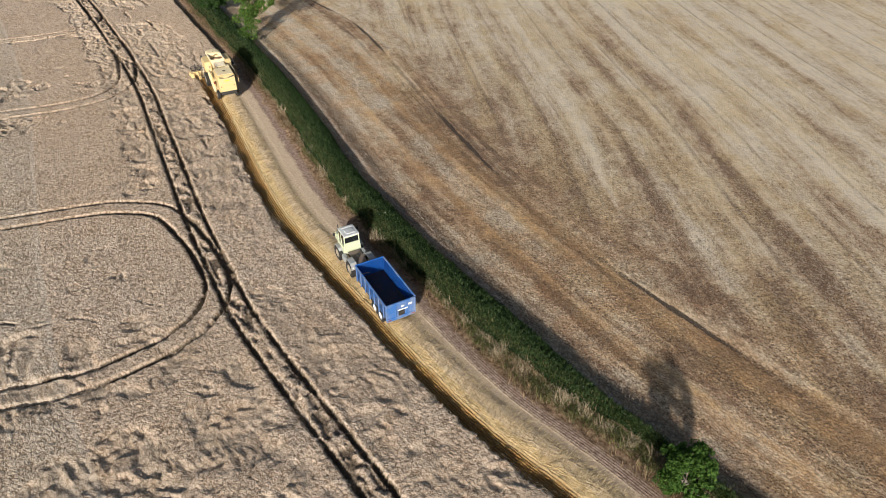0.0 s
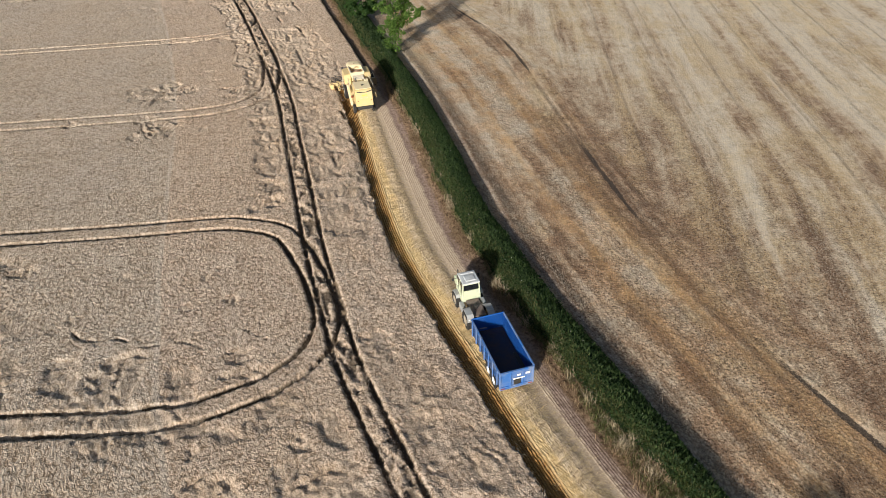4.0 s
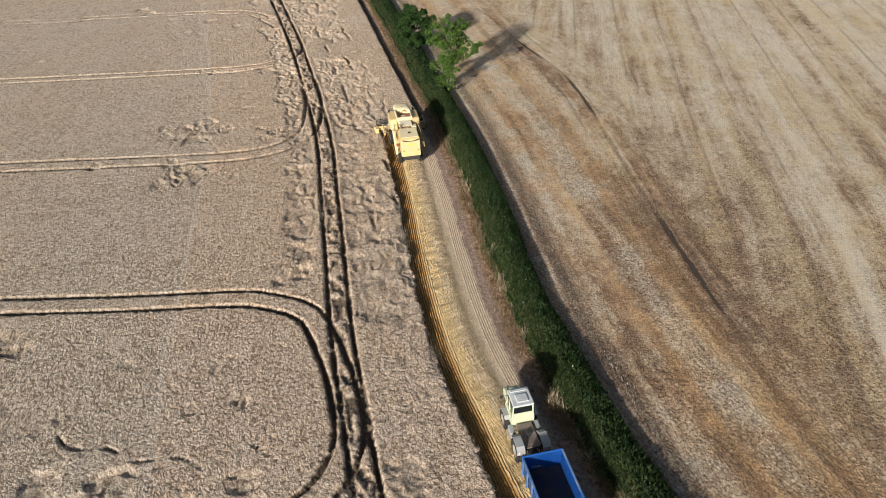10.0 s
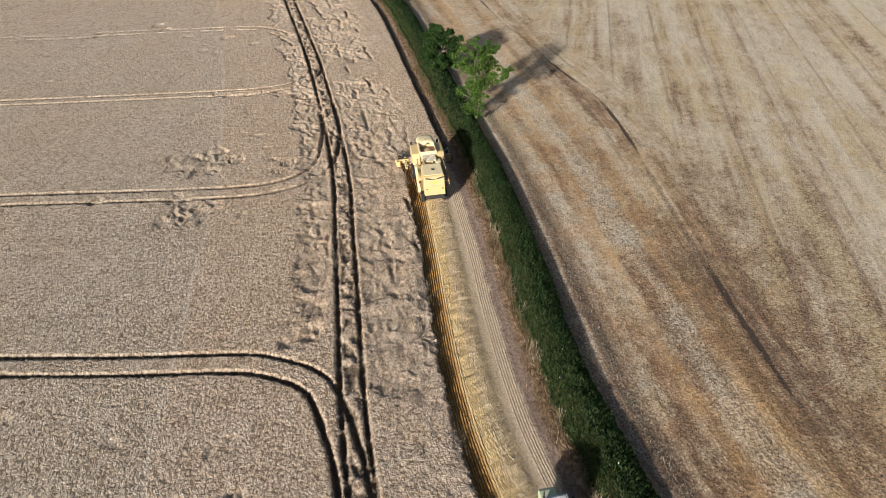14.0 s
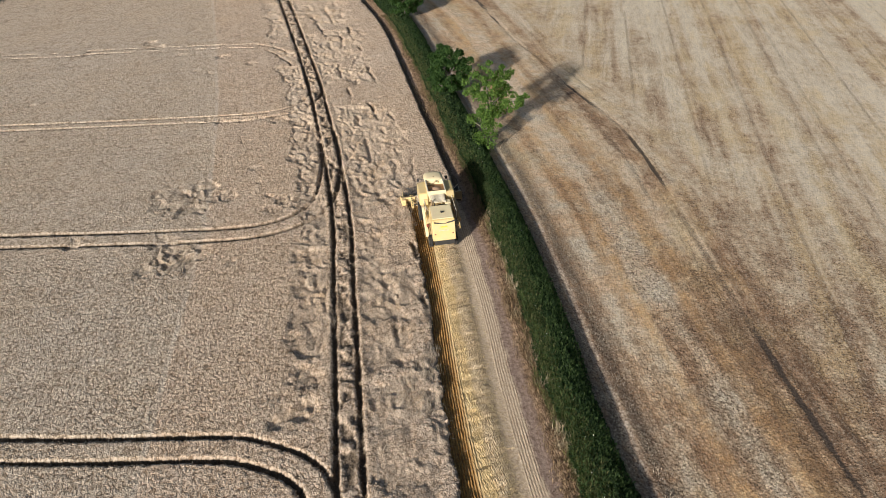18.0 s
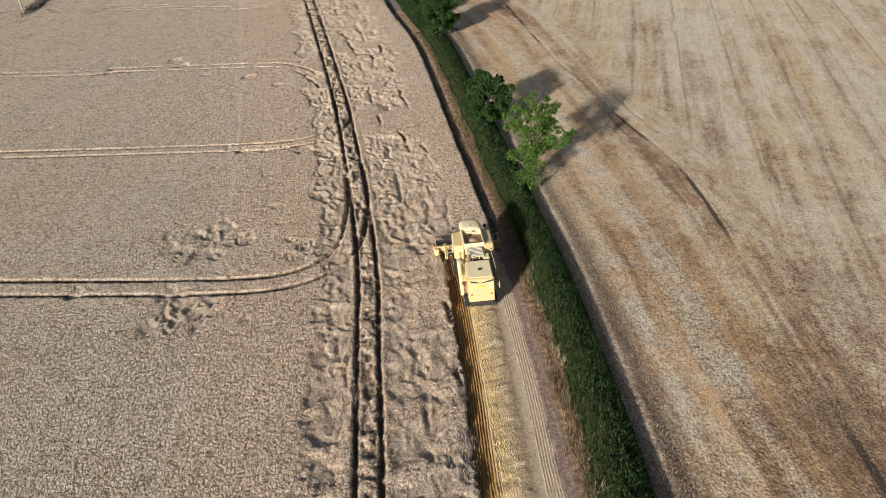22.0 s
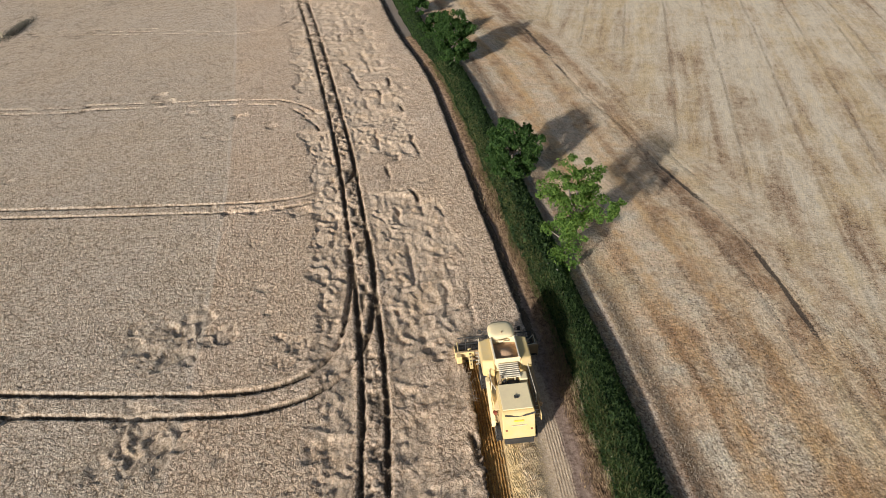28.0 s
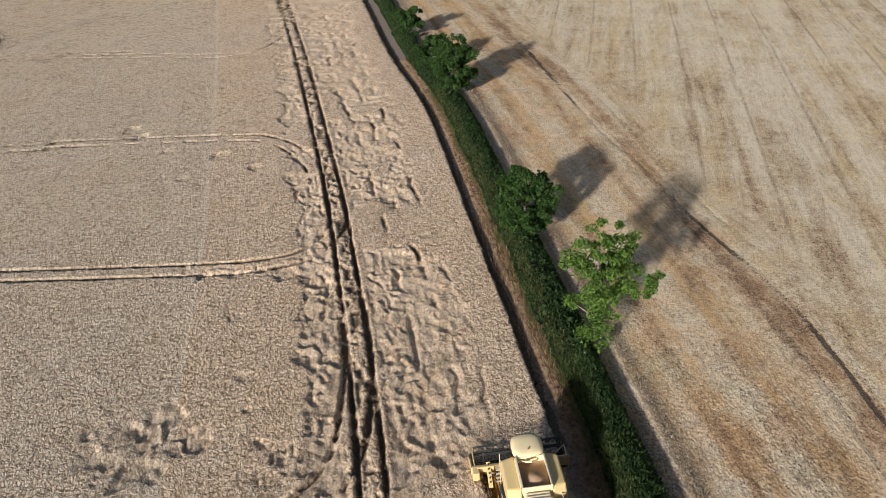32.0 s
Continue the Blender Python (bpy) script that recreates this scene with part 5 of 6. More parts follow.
def pole():
    root = tagged(new("utility_pole"), "thin pale utility pole standing in weeds in the wheat", "pole")
    root.location = (-146.4, 143.7, 0)
    bm = blank()
    tube(bm, [(0, 0, -0.2), (0, 0, 5), (0, 0, 10)], [0.17, 0.15, 0.12], 10)
    part("shaft", bm, SILVER, root, smooth=True)
    bm = blank()
    box(bm, (0, 0, 9.4), (2.0, 0.12, 0.14))
    part("crossarm", bm, RUST_AND_SHADE, root)
    for dx in (-0.8, 0, 0.8):
        bm = blank()
        rod(bm, (dx, 0, 9.45), (dx, 0, 9.72), 0.05, 0.035)
        part("insulator", bm, WHITE, root)
    k = np.random.RandomState(71)
    n = 2600
    x = -148.0 + 1.6 * k.randn(n)
    y = 148.5 - 1.6 * (x + 148.0) + 1.2 * k.randn(n)
    me = blades("weeds", x, y, np.full(n, 0.45), 0.75, 0.05, 0.9, WEED, 72)
    tagged(new("weed_patch", me), "grey-brown patch of tall weeds round the pole", "weeds", kind="stuff")


def wheat_ears():
    """Ears and bent straws that stand out of the crop where the camera is nearest."""
    k = np.random.RandomState(81)
    n = 190000
    t = k.rand(n)
    x = -4 + (-38 + 4) * t + 42 * (k.rand(n) * 2 - 1) ** 1 - 12
    y = 24 + (96 - 24) * t + 10 * (k.rand(n) * 2 - 1)
    s, u = np.empty(n), np.empty(n)
    h, low, inside = np.empty(n), np.empty(n), np.empty(n, bool)
    order = np.lexsort((x, np.floor(y / 8)))
    x, y = x[order], y[order]
    for a in range(0, n, 3000):
        sl = slice(a, a + 3000)
        h[sl], low[sl], inside[sl] = wheat_height(x[sl], y[sl])
    ok = inside & (h > 0.18)
    x, y, h, low = x[ok], y[ok], h[ok], low[ok]
    laid = (low > 0.35) & (k.rand(len(x)) < 0.8)
    lx, ly = x[laid], y[laid]
    swirl = 2 * np.pi * 1.6 * fbm(lx * 0.22, ly * 0.22, 4, 2)
    jog = 0.25 * k.randn(2, 3 * len(lx))
    me = blades("laid_straw", np.tile(lx, 3) + jog[0], np.tile(ly, 3) + jog[1], np.tile(h[laid], 3) - 0.03, 0.34, 0.013, 1.38, LAID, 83, False, np.tile(swirl, 3))
    tagged(new("laid_straw", me), "flattened wheat straw combed into fans and swirls", "wheat", kind="stuff")
    x, y, h, low = x[~laid], y[~laid], h[~laid], low[~laid]
    upright = k.rand(len(x)) > low
    lean = np.where(upright, 0.75, 1.35)
    length = np.where(upright, 0.12, 0.24)
    me = blades("ears", x, y, h - 0.07, length, np.where(upright, 0.024, 0.014), lean, EAR, 82)
    tagged(new("wheat_ears", me), "pale bristly wheat ears and bent straws", "wheat", kind="stuff")


ground()
wheat_crop()
wheat_ears()
old_stubble()
fresh_strip()
scatter_strip()
hedge()
trees()
pole()


# ---- machines ----
def wheel(parent, at, r, w, rim_r, rim_mat, lugs=18, seed=0):
    """A tyre with chevron lugs, and its dished rim under it."""
    bm = blank()
    h = w / 2
    spun(bm, [(rim_r, -h * 0.8), (r * 0.80, -h), (r * 0.94, -h * 0.92), (r * 0.975, -h * 0.55), (r * 0.98, 0), (r * 0.975, h * 0.55), (r * 0.94, h * 0.92), (r * 0.80, h), (rim_r, h * 0.8)], at, 32)
    for k in range(lugs):
        for side in (-1, 1):
            a = 2 * math.pi * (k + (0.5 if side > 0 else 0)) / lugs
            c = (at[0] + side * h * 0.48, at[1] + r * 0.985 * math.cos(a), at[2] + r * 0.985 * math.sin(a))
            m = Matrix.Translation(c) @ Euler((a, 0, 0)).to_matrix().to_4x4() @ Euler((side * 0.55, 0, 0)).to_matrix().to_4x4() @ Matrix.Diagonal((h * 0.98, 0.045, 0.06, 1))
            bmesh.ops.create_cube(bm, size=1, matrix=Matrix.Translation(c) @ Euler((a, 0, 0)).to_matrix().to_4x4() @ Euler((0, side * 0.0, side * 0.5)).to_matrix().to_4x4() @ Matrix.Diagonal((h * 0.95, 0.05, 0.06, 1)))
    tyre = part("tyre", bm, RUBBER, parent)
    bm = blank()
    for side in (-1, 1):
        spun(bm, [(rim_r * 1.02, side * h * 0.82), (rim_r * 0.92, side * h * 0.78), (rim_r * 0.80, side * h * 0.35), (rim_r * 0.35, side * h * 0.30), (rim_r * 0.30, side * h * 0.50), (0.01, side * h * 0.50)], at, 24)
    for k in range(6):
        a = 2 * math.pi * k / 6
        rod(bm, (at[0] - h * 0.5, at[1] + rim_r * 0.42 * math.cos(a), at[2] + rim_r * 0.42 * math.sin(a)), (at[0] + h * 0.5, at[1] + rim_r * 0.42 * math.cos(a), at[2] + rim_r * 0.42 * math.sin(a)), 0.025, seg=6)
    part("rim", bm, rim_mat, tyre)
    return tyre


def combine_harvester():
    root = tagged(new("combine_harvester"), "dusty old yellow combine harvester cutting wheat beside the hedge", "harvester")
    # threshing body and chassis
    bm = blank()
    prism(bm, [(0.9, 1.15), (1.3, 0.85), (6.6, 0.75), (7.2, 1.2), (7.2, 2.5), (0.9, 2.5)], -0.80, 0.80, 0.03)
    part("threshing_body", bm, YELLOW, root)
    # straw hood at the back: flat faded top, steep yellow rear
    bm = blank()
    prism(bm, [(0.02, 1.38), (0.42, 3.18), (0.58, 3.30), (2.75, 3.42), (2.95, 3.30), (2.95, 1.5), (0.9, 1.1)], -1.04, 1.04, 0.06)
    hood = part("straw_hood", bm, YELLOW, root)
    bm = blank()
    box(bm, (0, 1.70, 3.40), (1.92, 2.10, 0.07), (3.1, 0, 0), 0.03)
    part("hood_lid", bm, CREAM, hood, "sun-faded cream lid")
    bm = blank()
    box(bm, (0.05, 1.55, 3.48), (0.30, 0.16, 0.07), (3, 0, 12), 0.02)
    rod(bm, (-0.05, 1.62, 3.45), (-0.05, 1.62, 3.56), 0.05)
    part("lid_latch", bm, BLACK, hood)
    bm = blank()
    for k in range(9):
        a = -0.86 + k * 0.215
        b = a + 0.22
        za, zb = 3.02 + 0.12 * (a / 0.86) ** 2, 3.02 + 0.12 * (b / 0.86) ** 2
        ya, yb = 0.385, 0.385
        q = [bm.verts.new(p) for p in ((a, ya - 0.02, za - 0.07), (b, yb - 0.02, zb - 0.07), (b, yb + 0.02, zb + 0.06), (a, ya + 0.02, za + 0.06), (a, ya + 0.10, za - 0.07), (b, yb + 0.10, zb - 0.07))]
        bm.faces.new(q[:4])
        bm.faces.new((q[0], q[4], q[5], q[1]))
    part("rear_lip", bm, BLACK, hood, "black curved lip across the rear")
    bm = blank()
    box(bm, (0.0, 0.275, 2.68), (0.62, 0.03, 0.11), (-12.6, 0, 0), 0.008)
    part("badge", bm, paint("badge_gold", (0.80, 0.58, 0.05), (0.7, 0.55, 0.2), 0.4, 0.2), hood, "gold badge shape with no lettering")
    bm = blank()
    for k in range(8):
        box(bm, (-0.42 + 0.12 * k, 0.195, 2.36), (0.085, 0.02, 0.07), (-12.6, 0, 0), 0.004)
    part("lettering_bars", bm, SILVER, hood, "row of worn grey bars")
    for sx in (-1, 1):
        bm = blank()
        box(bm, (sx * 0.80, 0.15, 2.02), (0.14, 0.05, 0.10), (-12, 0, 0), 0.015)
        part("tail_lamp", bm, RED, hood)
    bm = blank()
    prism(bm, [(-0.06, 0.98), (-0.04, 1.34), (0.10, 1.40), (0.75, 1.25), (0.60, 0.85)], -0.92, 0.92, 0.03)
    part("straw_chute", bm, BLACK, root, "dark rubber straw chute")
    # side shields; the right one's shade is put into its brown colour
    for sx in (-1, 1):
        bm = blank()
        prism(bm, [(1.9, 1.35), (5.2, 1.25), (5.2, 2.55), (4.6, 2.75), (2.2, 2.60), (1.9, 2.3)], sx * 1.30, sx * 1.38, 0.02)
        sh = part("side_shield", bm, YELLOW if sx < 0 else RUST_AND_SHADE, root, "" if sx < 0 else "side shield with its shade put into the brown colour")
        for k in range(3):
            bm = blank()
            box(bm, (sx * 1.40, 2.5 + k * 1.0, 1.95), (0.03, 0.75, 0.75), bevel=0.01)
            part("shield_rib", bm, YELLOW if sx < 0 else RUST_AND_SHADE, sh)
    # platform floors beside the hood, the right one in the shaded brown
    for sx in (-1, 1):
        bm = blank()
        box(bm, (sx * 1.15, 3.1, 2.42), (0.36, 3.0, 0.05), bevel=0.01)
        part("platform", bm, CREAM if sx < 0 else RUST_AND_SHADE, root)
    # service platform along the right, with its outer guard
    bm = blank()
    box(bm, (1.22, 2.05, 2.30), (0.62, 2.5, 0.05), bevel=0.01)
    shelf = part("service_platform", bm, RUST_AND_SHADE, root, "ribbed brown service platform")
    for k in range(7):
        bm = blank()
        box(bm, (1.22, 1.0 + 0.35 * k, 2.345), (0.58, 0.06, 0.04), bevel=0.008)
        part("platform_rib", bm, SILVER, shelf)
    bm = blank()
    box(bm, (1.55, 1.75, 2.25), (0.06, 1.9, 0.55), (0, 0, 0), 0.02)
    part("platform_guard", bm, YELLOW, shelf)
    # left slanted panel with a round window of dust, red valve beside it
    bm = blank()
    prism(bm, [(1.5, 1.0), (1.9, 1.0), (4.4, 2.3), (4.4, 2.7), (3.9, 2.75), (1.5, 1.5)], -1.56, -1.30, 0.03)
    part("belt_guard", bm, CREAM, root)
    bm = blank()
    box(bm, (-1.30, 1.75, 2.05), (0.22, 0.24, 0.22), (0, 0, 20), 0.03)
    part("red_guard", bm, RED, root, "small red guard")
    # grain tank: two broad shoulders, open middle
    for sx in (-1, 1):
        bm = blank()
        prism(bm, [(4.55, 2.35), (7.45, 2.35), (7.50, 3.25), (7.15, 3.72), (4.80, 3.72), (4.45, 3.25)], sx * 0.86, sx * 1.68, 0.10, 0.86)
        part("tank_shoulder", bm, YELLOW, root)
    bm = blank()
    for a, b in (((-0.88, 4.75), (0.88, 4.75)), ((-0.88, 6.85), (0.88, 6.85)), ((-0.88, 4.75), (-0.88, 6.85)), ((0.88, 4.75), (0.88, 6.85))):
        c = ((a[0] + b[0]) / 2, (a[1] + b[1]) / 2, 3.35)
        bm = blank()
        box(bm, c, (abs(a[0] - b[0]) + 0.07, abs(a[1] - b[1]) + 0.07, 1.1), bevel=0.015)
        part("tank_wall", bm, CREAM, root)
    for sx in (-1, 1):
        bm = blank()
        box(bm, (sx * 0.82, 5.8, 3.93), (0.10, 2.2, 0.08), (0, sx * 8, 0), 0.02)
        part("tank_rail", bm, SILVER, root)
    n = 22
    gx, gy = np.meshgrid(np.linspace(-0.84, 0.84, n), np.linspace(4.8, 6.8, n), indexing="ij")
    gz = 3.42 + 0.42 * np.exp(-((gx - 0.05) ** 2 / 0.35 + (gy - 5.5) ** 2 / 0.45)) + 0.03 * vnoise(gx * 9, gy * 9, 2)
    tagged(part("grain_load", mesh_np("grain_load", np.column_stack([gx.ravel(), gy.ravel(), gz.ravel()]), grid_faces(n, n)[:, ::-1], GRAIN, True), GRAIN, root, "pinkish brown grain in the open tank"), kind="stuff")
    bm = blank()
    rod(bm, (-0.35, 6.75, 3.6), (0.0, 6.35, 4.02), 0.07)
    rod(bm, (0.0, 6.35, 4.02), (0.45, 6.72, 3.65), 0.04)
    rod(bm, (0.0, 6.35, 4.02), (-0.62, 6.72, 3.75), 0.03)
    part("filling_auger", bm, CREAM, root)
    # engine deck: ribbed cover, dark bay
    bm = blank()
    box(bm, (0, 4.02, 3.46), (1.35, 1.30, 0.10), (2, 0, 0), 0.02)
    cover = part("engine_cover", bm, SILVER, root, "pale ribbed engine cover")
    for k in range(7):
        bm = blank()
        box(bm, (0, 3.48 + 0.18 * k, 3.53 + 0.006 * k), (1.30, 0.07, 0.05), (2, 0, 0), 0.015)
        part("rib", bm, SILVER, cover)
    bm = blank()
    box(bm, (0, 3.15, 2.75), (1.6, 0.7, 0.6), bevel=0.02)
    box(bm, (0.1, 3.2, 3.05), (0.7, 0.4, 0.35), (0, 0, 8), 0.05)
    rod(bm, (-0.45, 3.15, 2.9), (-0.45, 3.15, 3.45), 0.09)
    part("engine", bm, BLACK, root)
    bm = blank()
    for sx in (-1, 1):
        rod(bm, (sx * 0.28, 3.30, 3.05), (sx * 0.28, 3.30, 3.52), 0.035)
    box(bm, (0, 3.30, 3.50), (0.62, 0.06, 0.05), bevel=0.01)
    part("engine_bracket", bm, CREAM, root)
    bm = blank()
    box(bm, (0.85, 3.55, 3.10), (0.55, 0.75, 0.55), (0, 0, 0), 0.08)
    part("air_filter_box", bm, CREAM, root)
    bm = blank()
    rod(bm, (-0.72, 3.05, 2.6), (-0.72, 3.05, 3.55), 0.10)
    rod(bm, (-0.72, 3.05, 3.5), (-0.72, 3.30, 3.80), 0.07)
    part("exhaust", bm, RUST_AND_SHADE, root)
    bm = blank()
    for (a, b) in (((-1.30, 4.4, 2.45), (-1.30, 4.4, 3.35)), ((-1.30, 3.2, 2.45), (-1.30, 3.2, 3.3)), ((-1.30, 4.4, 3.35), (-1.30, 3.2, 3.3)), ((-1.30, 3.2, 3.3), (-1.05, 2.9, 2.9))):
        rod(bm, a, b, 0.025, seg=8)
    part("left_handrail", bm, SILVER, root)
    bm = blank()
    for (a, b) in (((1.36, 4.6, 3.3), (1.42, 2.0, 3.2)), ((1.42, 2.0, 3.2), (1.42, 1.95, 2.5)), ((1.38, 3.4, 3.26), (1.38, 3.4, 2.5)), ((1.36, 4.6, 3.3), (1.36, 4.6, 2.6))):
        rod(bm, a, b, 0.028, seg=8)
    part("right_handrail", bm, SILVER, root)
    # unloading auger folded back along the right
    bm = blank()
    rod(bm, (1.62, 5.6, 2.85), (1.64, 2.0, 2.40), 0.16, seg=16)
    rod(bm, (1.62, 5.6, 2.3), (1.62, 5.6, 3.1), 0.20, seg=16)
    box(bm, (1.64, 1.95, 2.30), (0.34, 0.28, 0.38), bevel=0.04)
    part("unloading_auger", bm, RUST_AND_SHADE, root, smooth=False)
    # cab at the front
    bm = blank()
    prism(bm, [(6.95, 2.0), (8.05, 2.0), (8.35, 2.9), (8.20, 3.72), (6.95, 3.72)], -0.82, 0.82, 0.05)
    cab = part("cab", bm, CREAM, root)
    bm = blank()
    prism(bm, [(8.10, 2.25), (8.40, 2.92), (8.27, 3.55), (8.22, 3.55), (8.34, 2.92), (8.05, 2.25)], -0.74, 0.74)
    part("windscreen", bm, GLASS, cab)
    for sx in (-1, 1):
        bm = blank()
        prism(bm, [(7.1, 2.5), (8.0, 2.5), (8.18, 2.95), (8.08, 3.55), (7.1, 3.55)], sx * 0.825, sx * 0.84)
        part("side_window", bm, GLASS, cab)
    bm = blank()
    nseg = 14
    ring = []
    for lvl, (f, z) in enumerate(((1.0, 3.70), (1.02, 3.80), (0.95, 3.92), (0.72, 4.0), (0.35, 4.03))):
        row = []
        for k in range(nseg * 2):
            a = 2 * math.pi * k / (nseg * 2)
            cx, cy = math.cos(a), math.sin(a)
            px = abs(cx) ** 0.55 * (1 if cx > 0 else -1) * 0.92 * f * (1.0 - 0.10 * max(cy, 0))
            py = abs(cy) ** 0.60 * (1 if cy > 0 else -1) * 0.90 * f
            row.append(bm.verts.new((px, 7.70 + py, z)))
        ring.append(row)
    for p, q in zip(ring, ring[1:]):
        for k in range(len(p)):
            bm.faces.new((p[k], p[(k + 1) % len(p)], q[(k + 1) % len(p)], q[k]))
    bm.faces.new(ring[-1])
    bm.faces.new(ring[0][::-1])
    part("cab_roof", bm, CREAM, cab, "rounded cream cab roof", smooth=True)
    bm = blank()
    rod(bm, (0.0, 7.25, 3.98), (0.0, 7.25, 4.10), 0.06, 0.05)
    part("beacon", bm, RUST_AND_SHADE, cab)
    for sx in (-1, 1):
        bm = blank()
        rod(bm, (sx * 0.85, 8.2, 3.3), (sx * 1.35, 8.5, 3.25), 0.025, seg=8)
        box(bm, (sx * 1.42, 8.5, 3.15), (0.22, 0.06, 0.36), bevel=0.02)
        part("mirror", bm, BLACK, cab)
    # feeder house
    bm = blank()
    prism(bm, [(6.8, 0.9), (8.6, 0.45), (8.75, 1.15), (7.0, 1.85)], -0.55, 0.55, 0.03)
    part("feeder_house", bm, YELLOW, root)
    # header
    head = new("header")
    head.parent = root
    bm = blank()
    box(bm, (-0.15, 8.75, 0.72), (6.05, 0.06, 0.90), (8, 0, 0), 0.02)
    box(bm, (-0.15, 8.72, 1.20), (6.05, 0.16, 0.12), bevel=0.03)
    part("back_sheet", bm, RUST_AND_SHADE, head, "worn tin back sheet")
    bm = blank()
    box(bm, (-0.15, 9.30, 0.22), (6.05, 1.25, 0.05), (-3, 0, 0), 0.01)
    part("header_floor", bm, BLACK, head)
    bm = blank()
    rod(bm, (-3.1, 9.15, 0.55), (2.85, 9.15, 0.55), 0.20, seg=16)
    for k in range(44):
        x0 = -3.05 + k * 0.135
        a = k * 1.1
        for j in range(4):
            b = a + j * 0.3
            box(bm, (x0 + j * 0.035, 9.15 + 0.27 * math.cos(b), 0.55 + 0.27 * math.sin(b)), (0.03, 0.10, 0.14), (math.degrees(b), 0, 0), 0)
    part("intake_auger", bm, BLACK, head)
    bm = blank()
    for k in range(6):
        a = 2 * math.pi * k / 6 + 0.3
        y, z = 9.75 + 0.52 * math.cos(a), 1.05 + 0.52 * math.sin(a)
        rod(bm, (-2.95, y, z), (2.65, y, z), 0.030, seg=8)
        for i in range(34):
            xx = -2.9 + i * 0.165
            rod(bm, (xx, y, z), (xx, y - 0.05, z - 0.26), 0.009, seg=4)
    for xx in (-2.9, -0.15, 2.6):
        for k in range(6):
            a = 2 * math.pi * k / 6 + 0.3
            rod(bm, (xx, 9.75, 1.05), (xx, 9.75 + 0.52 * math.cos(a), 1.05 + 0.52 * math.sin(a)), 0.022, seg=6)
    rod(bm, (-3.0, 9.75, 1.05), (2.7, 9.75, 1.05), 0.055, seg=10)
    part("reel", bm, BLACK, head, "dark tined reel")
    for sx, lab in ((-3.20, YELLOW), (2.90, RUST_AND_SHADE)):
        bm = blank()
        prism(bm, [(8.65, 0.15), (9.9, 0.12), (10.9, 0.10), (10.2, 0.55), (9.6, 0.95), (8.65, 1.25)], sx - 0.05, sx + 0.05, 0.015)
        part("divider", bm, lab, head)
    for sx in (-3.0, 2.75):
        bm = blank()
        rod(bm, (sx, 8.7, 1.22), (sx, 9.85, 1.15), 0.05, seg=8)
        part("reel_arm", bm, YELLOW if sx < 0 else BLACK, head)
    bm = blank()
    box(bm, (-2.98, 8.42, 0.78), (0.42, 0.52, 0.85), (0, 0, 0), 0.06)
    part("drive_box", bm, YELLOW, head, "yellow drive box")
    bm = blank()
    box(bm, (-2.35, 8.62, 1.02), (1.05, 0.10, 0.46), bevel=0.03)
    part("back_guard", bm, YELLOW, head)
    bm = blank()
    prism(bm, [(7.55, 0.55), (7.75, 0.45), (8.95, 1.12), (8.90, 1.34)], -2.30, -2.04, 0.02)
    arm = part("perforated_arm", bm, YELLOW, head)
    # solid black studs stand for the shade inside the punched holes
    for k in range(5):
        bm = blank()
        y = 7.82 + 0.22 * k
        rod(bm, (-2.17, y + 0.05, 0.66 + 0.142 * k), (-2.17, y, 0.76 + 0.142 * k), 0.055, seg=10)
        part("hole", bm, BLACK, arm)
    bm = blank()
    rod(bm, (-2.45, 8.9, 1.25), (-2.42, 8.95, 2.05), 0.03, seg=8)
    box(bm, (-2.42, 8.95, 2.05), (0.12, 0.10, 0.25), bevel=0.02)
    part("marker_lamp", bm, BLACK, head)
    bm = blank()
    for (a, b) in (((1.75, 8.7, 1.25), (2.6, 9.0, 1.95)), ((2.6, 9.0, 1.95), (2.75, 8.7, 1.2)), ((1.75, 8.7, 1.25), (2.85, 8.75, 1.3))):
        rod(bm, a, b, 0.028, seg=8)
    part("header_brace", bm, SILVER, head)
    # wheels
    for sx in (-1, 1):
        wheel(root, (sx * 1.42, 6.35, 0.86), 0.88, 0.62, 0.46, RIM, 20)
        wheel(root, (sx * 1.15, 1.45, 0.55), 0.57, 0.38, 0.28, RIM, 16)
    bm = blank()
    rod(bm, (-1.4, 6.35, 0.86), (1.4, 6.35, 0.86), 0.14)
    part("front_axle", bm, BLACK, root)
    bm = blank()
    box(bm, (0, 1.45, 0.62), (2.2, 0.16, 0.18), bevel=0.02)
    rod(bm, (0, 1.45, 0.6), (0, 1.6, 1.1), 0.12)
    part("rear_axle", bm, BLACK, root)
    for k in range(4):
        bm = blank()
        box(bm, (-1.62, 7.85, 0.7 + 0.36 * k), (0.42, 0.10, 0.04), bevel=0.01)
        part("ladder_step", bm, SILVER, root)
    for y in (7.62, 8.08):
        bm = blank()
        rod(bm, (-1.62, y, 0.55), (-1.55, y, 2.9), 0.025, seg=8)
        part("ladder_rail", bm, SILVER, root)
    root.matrix_world = pose(-26.8, 82.2, 0.02, 0, 0, 26.8)
    return root


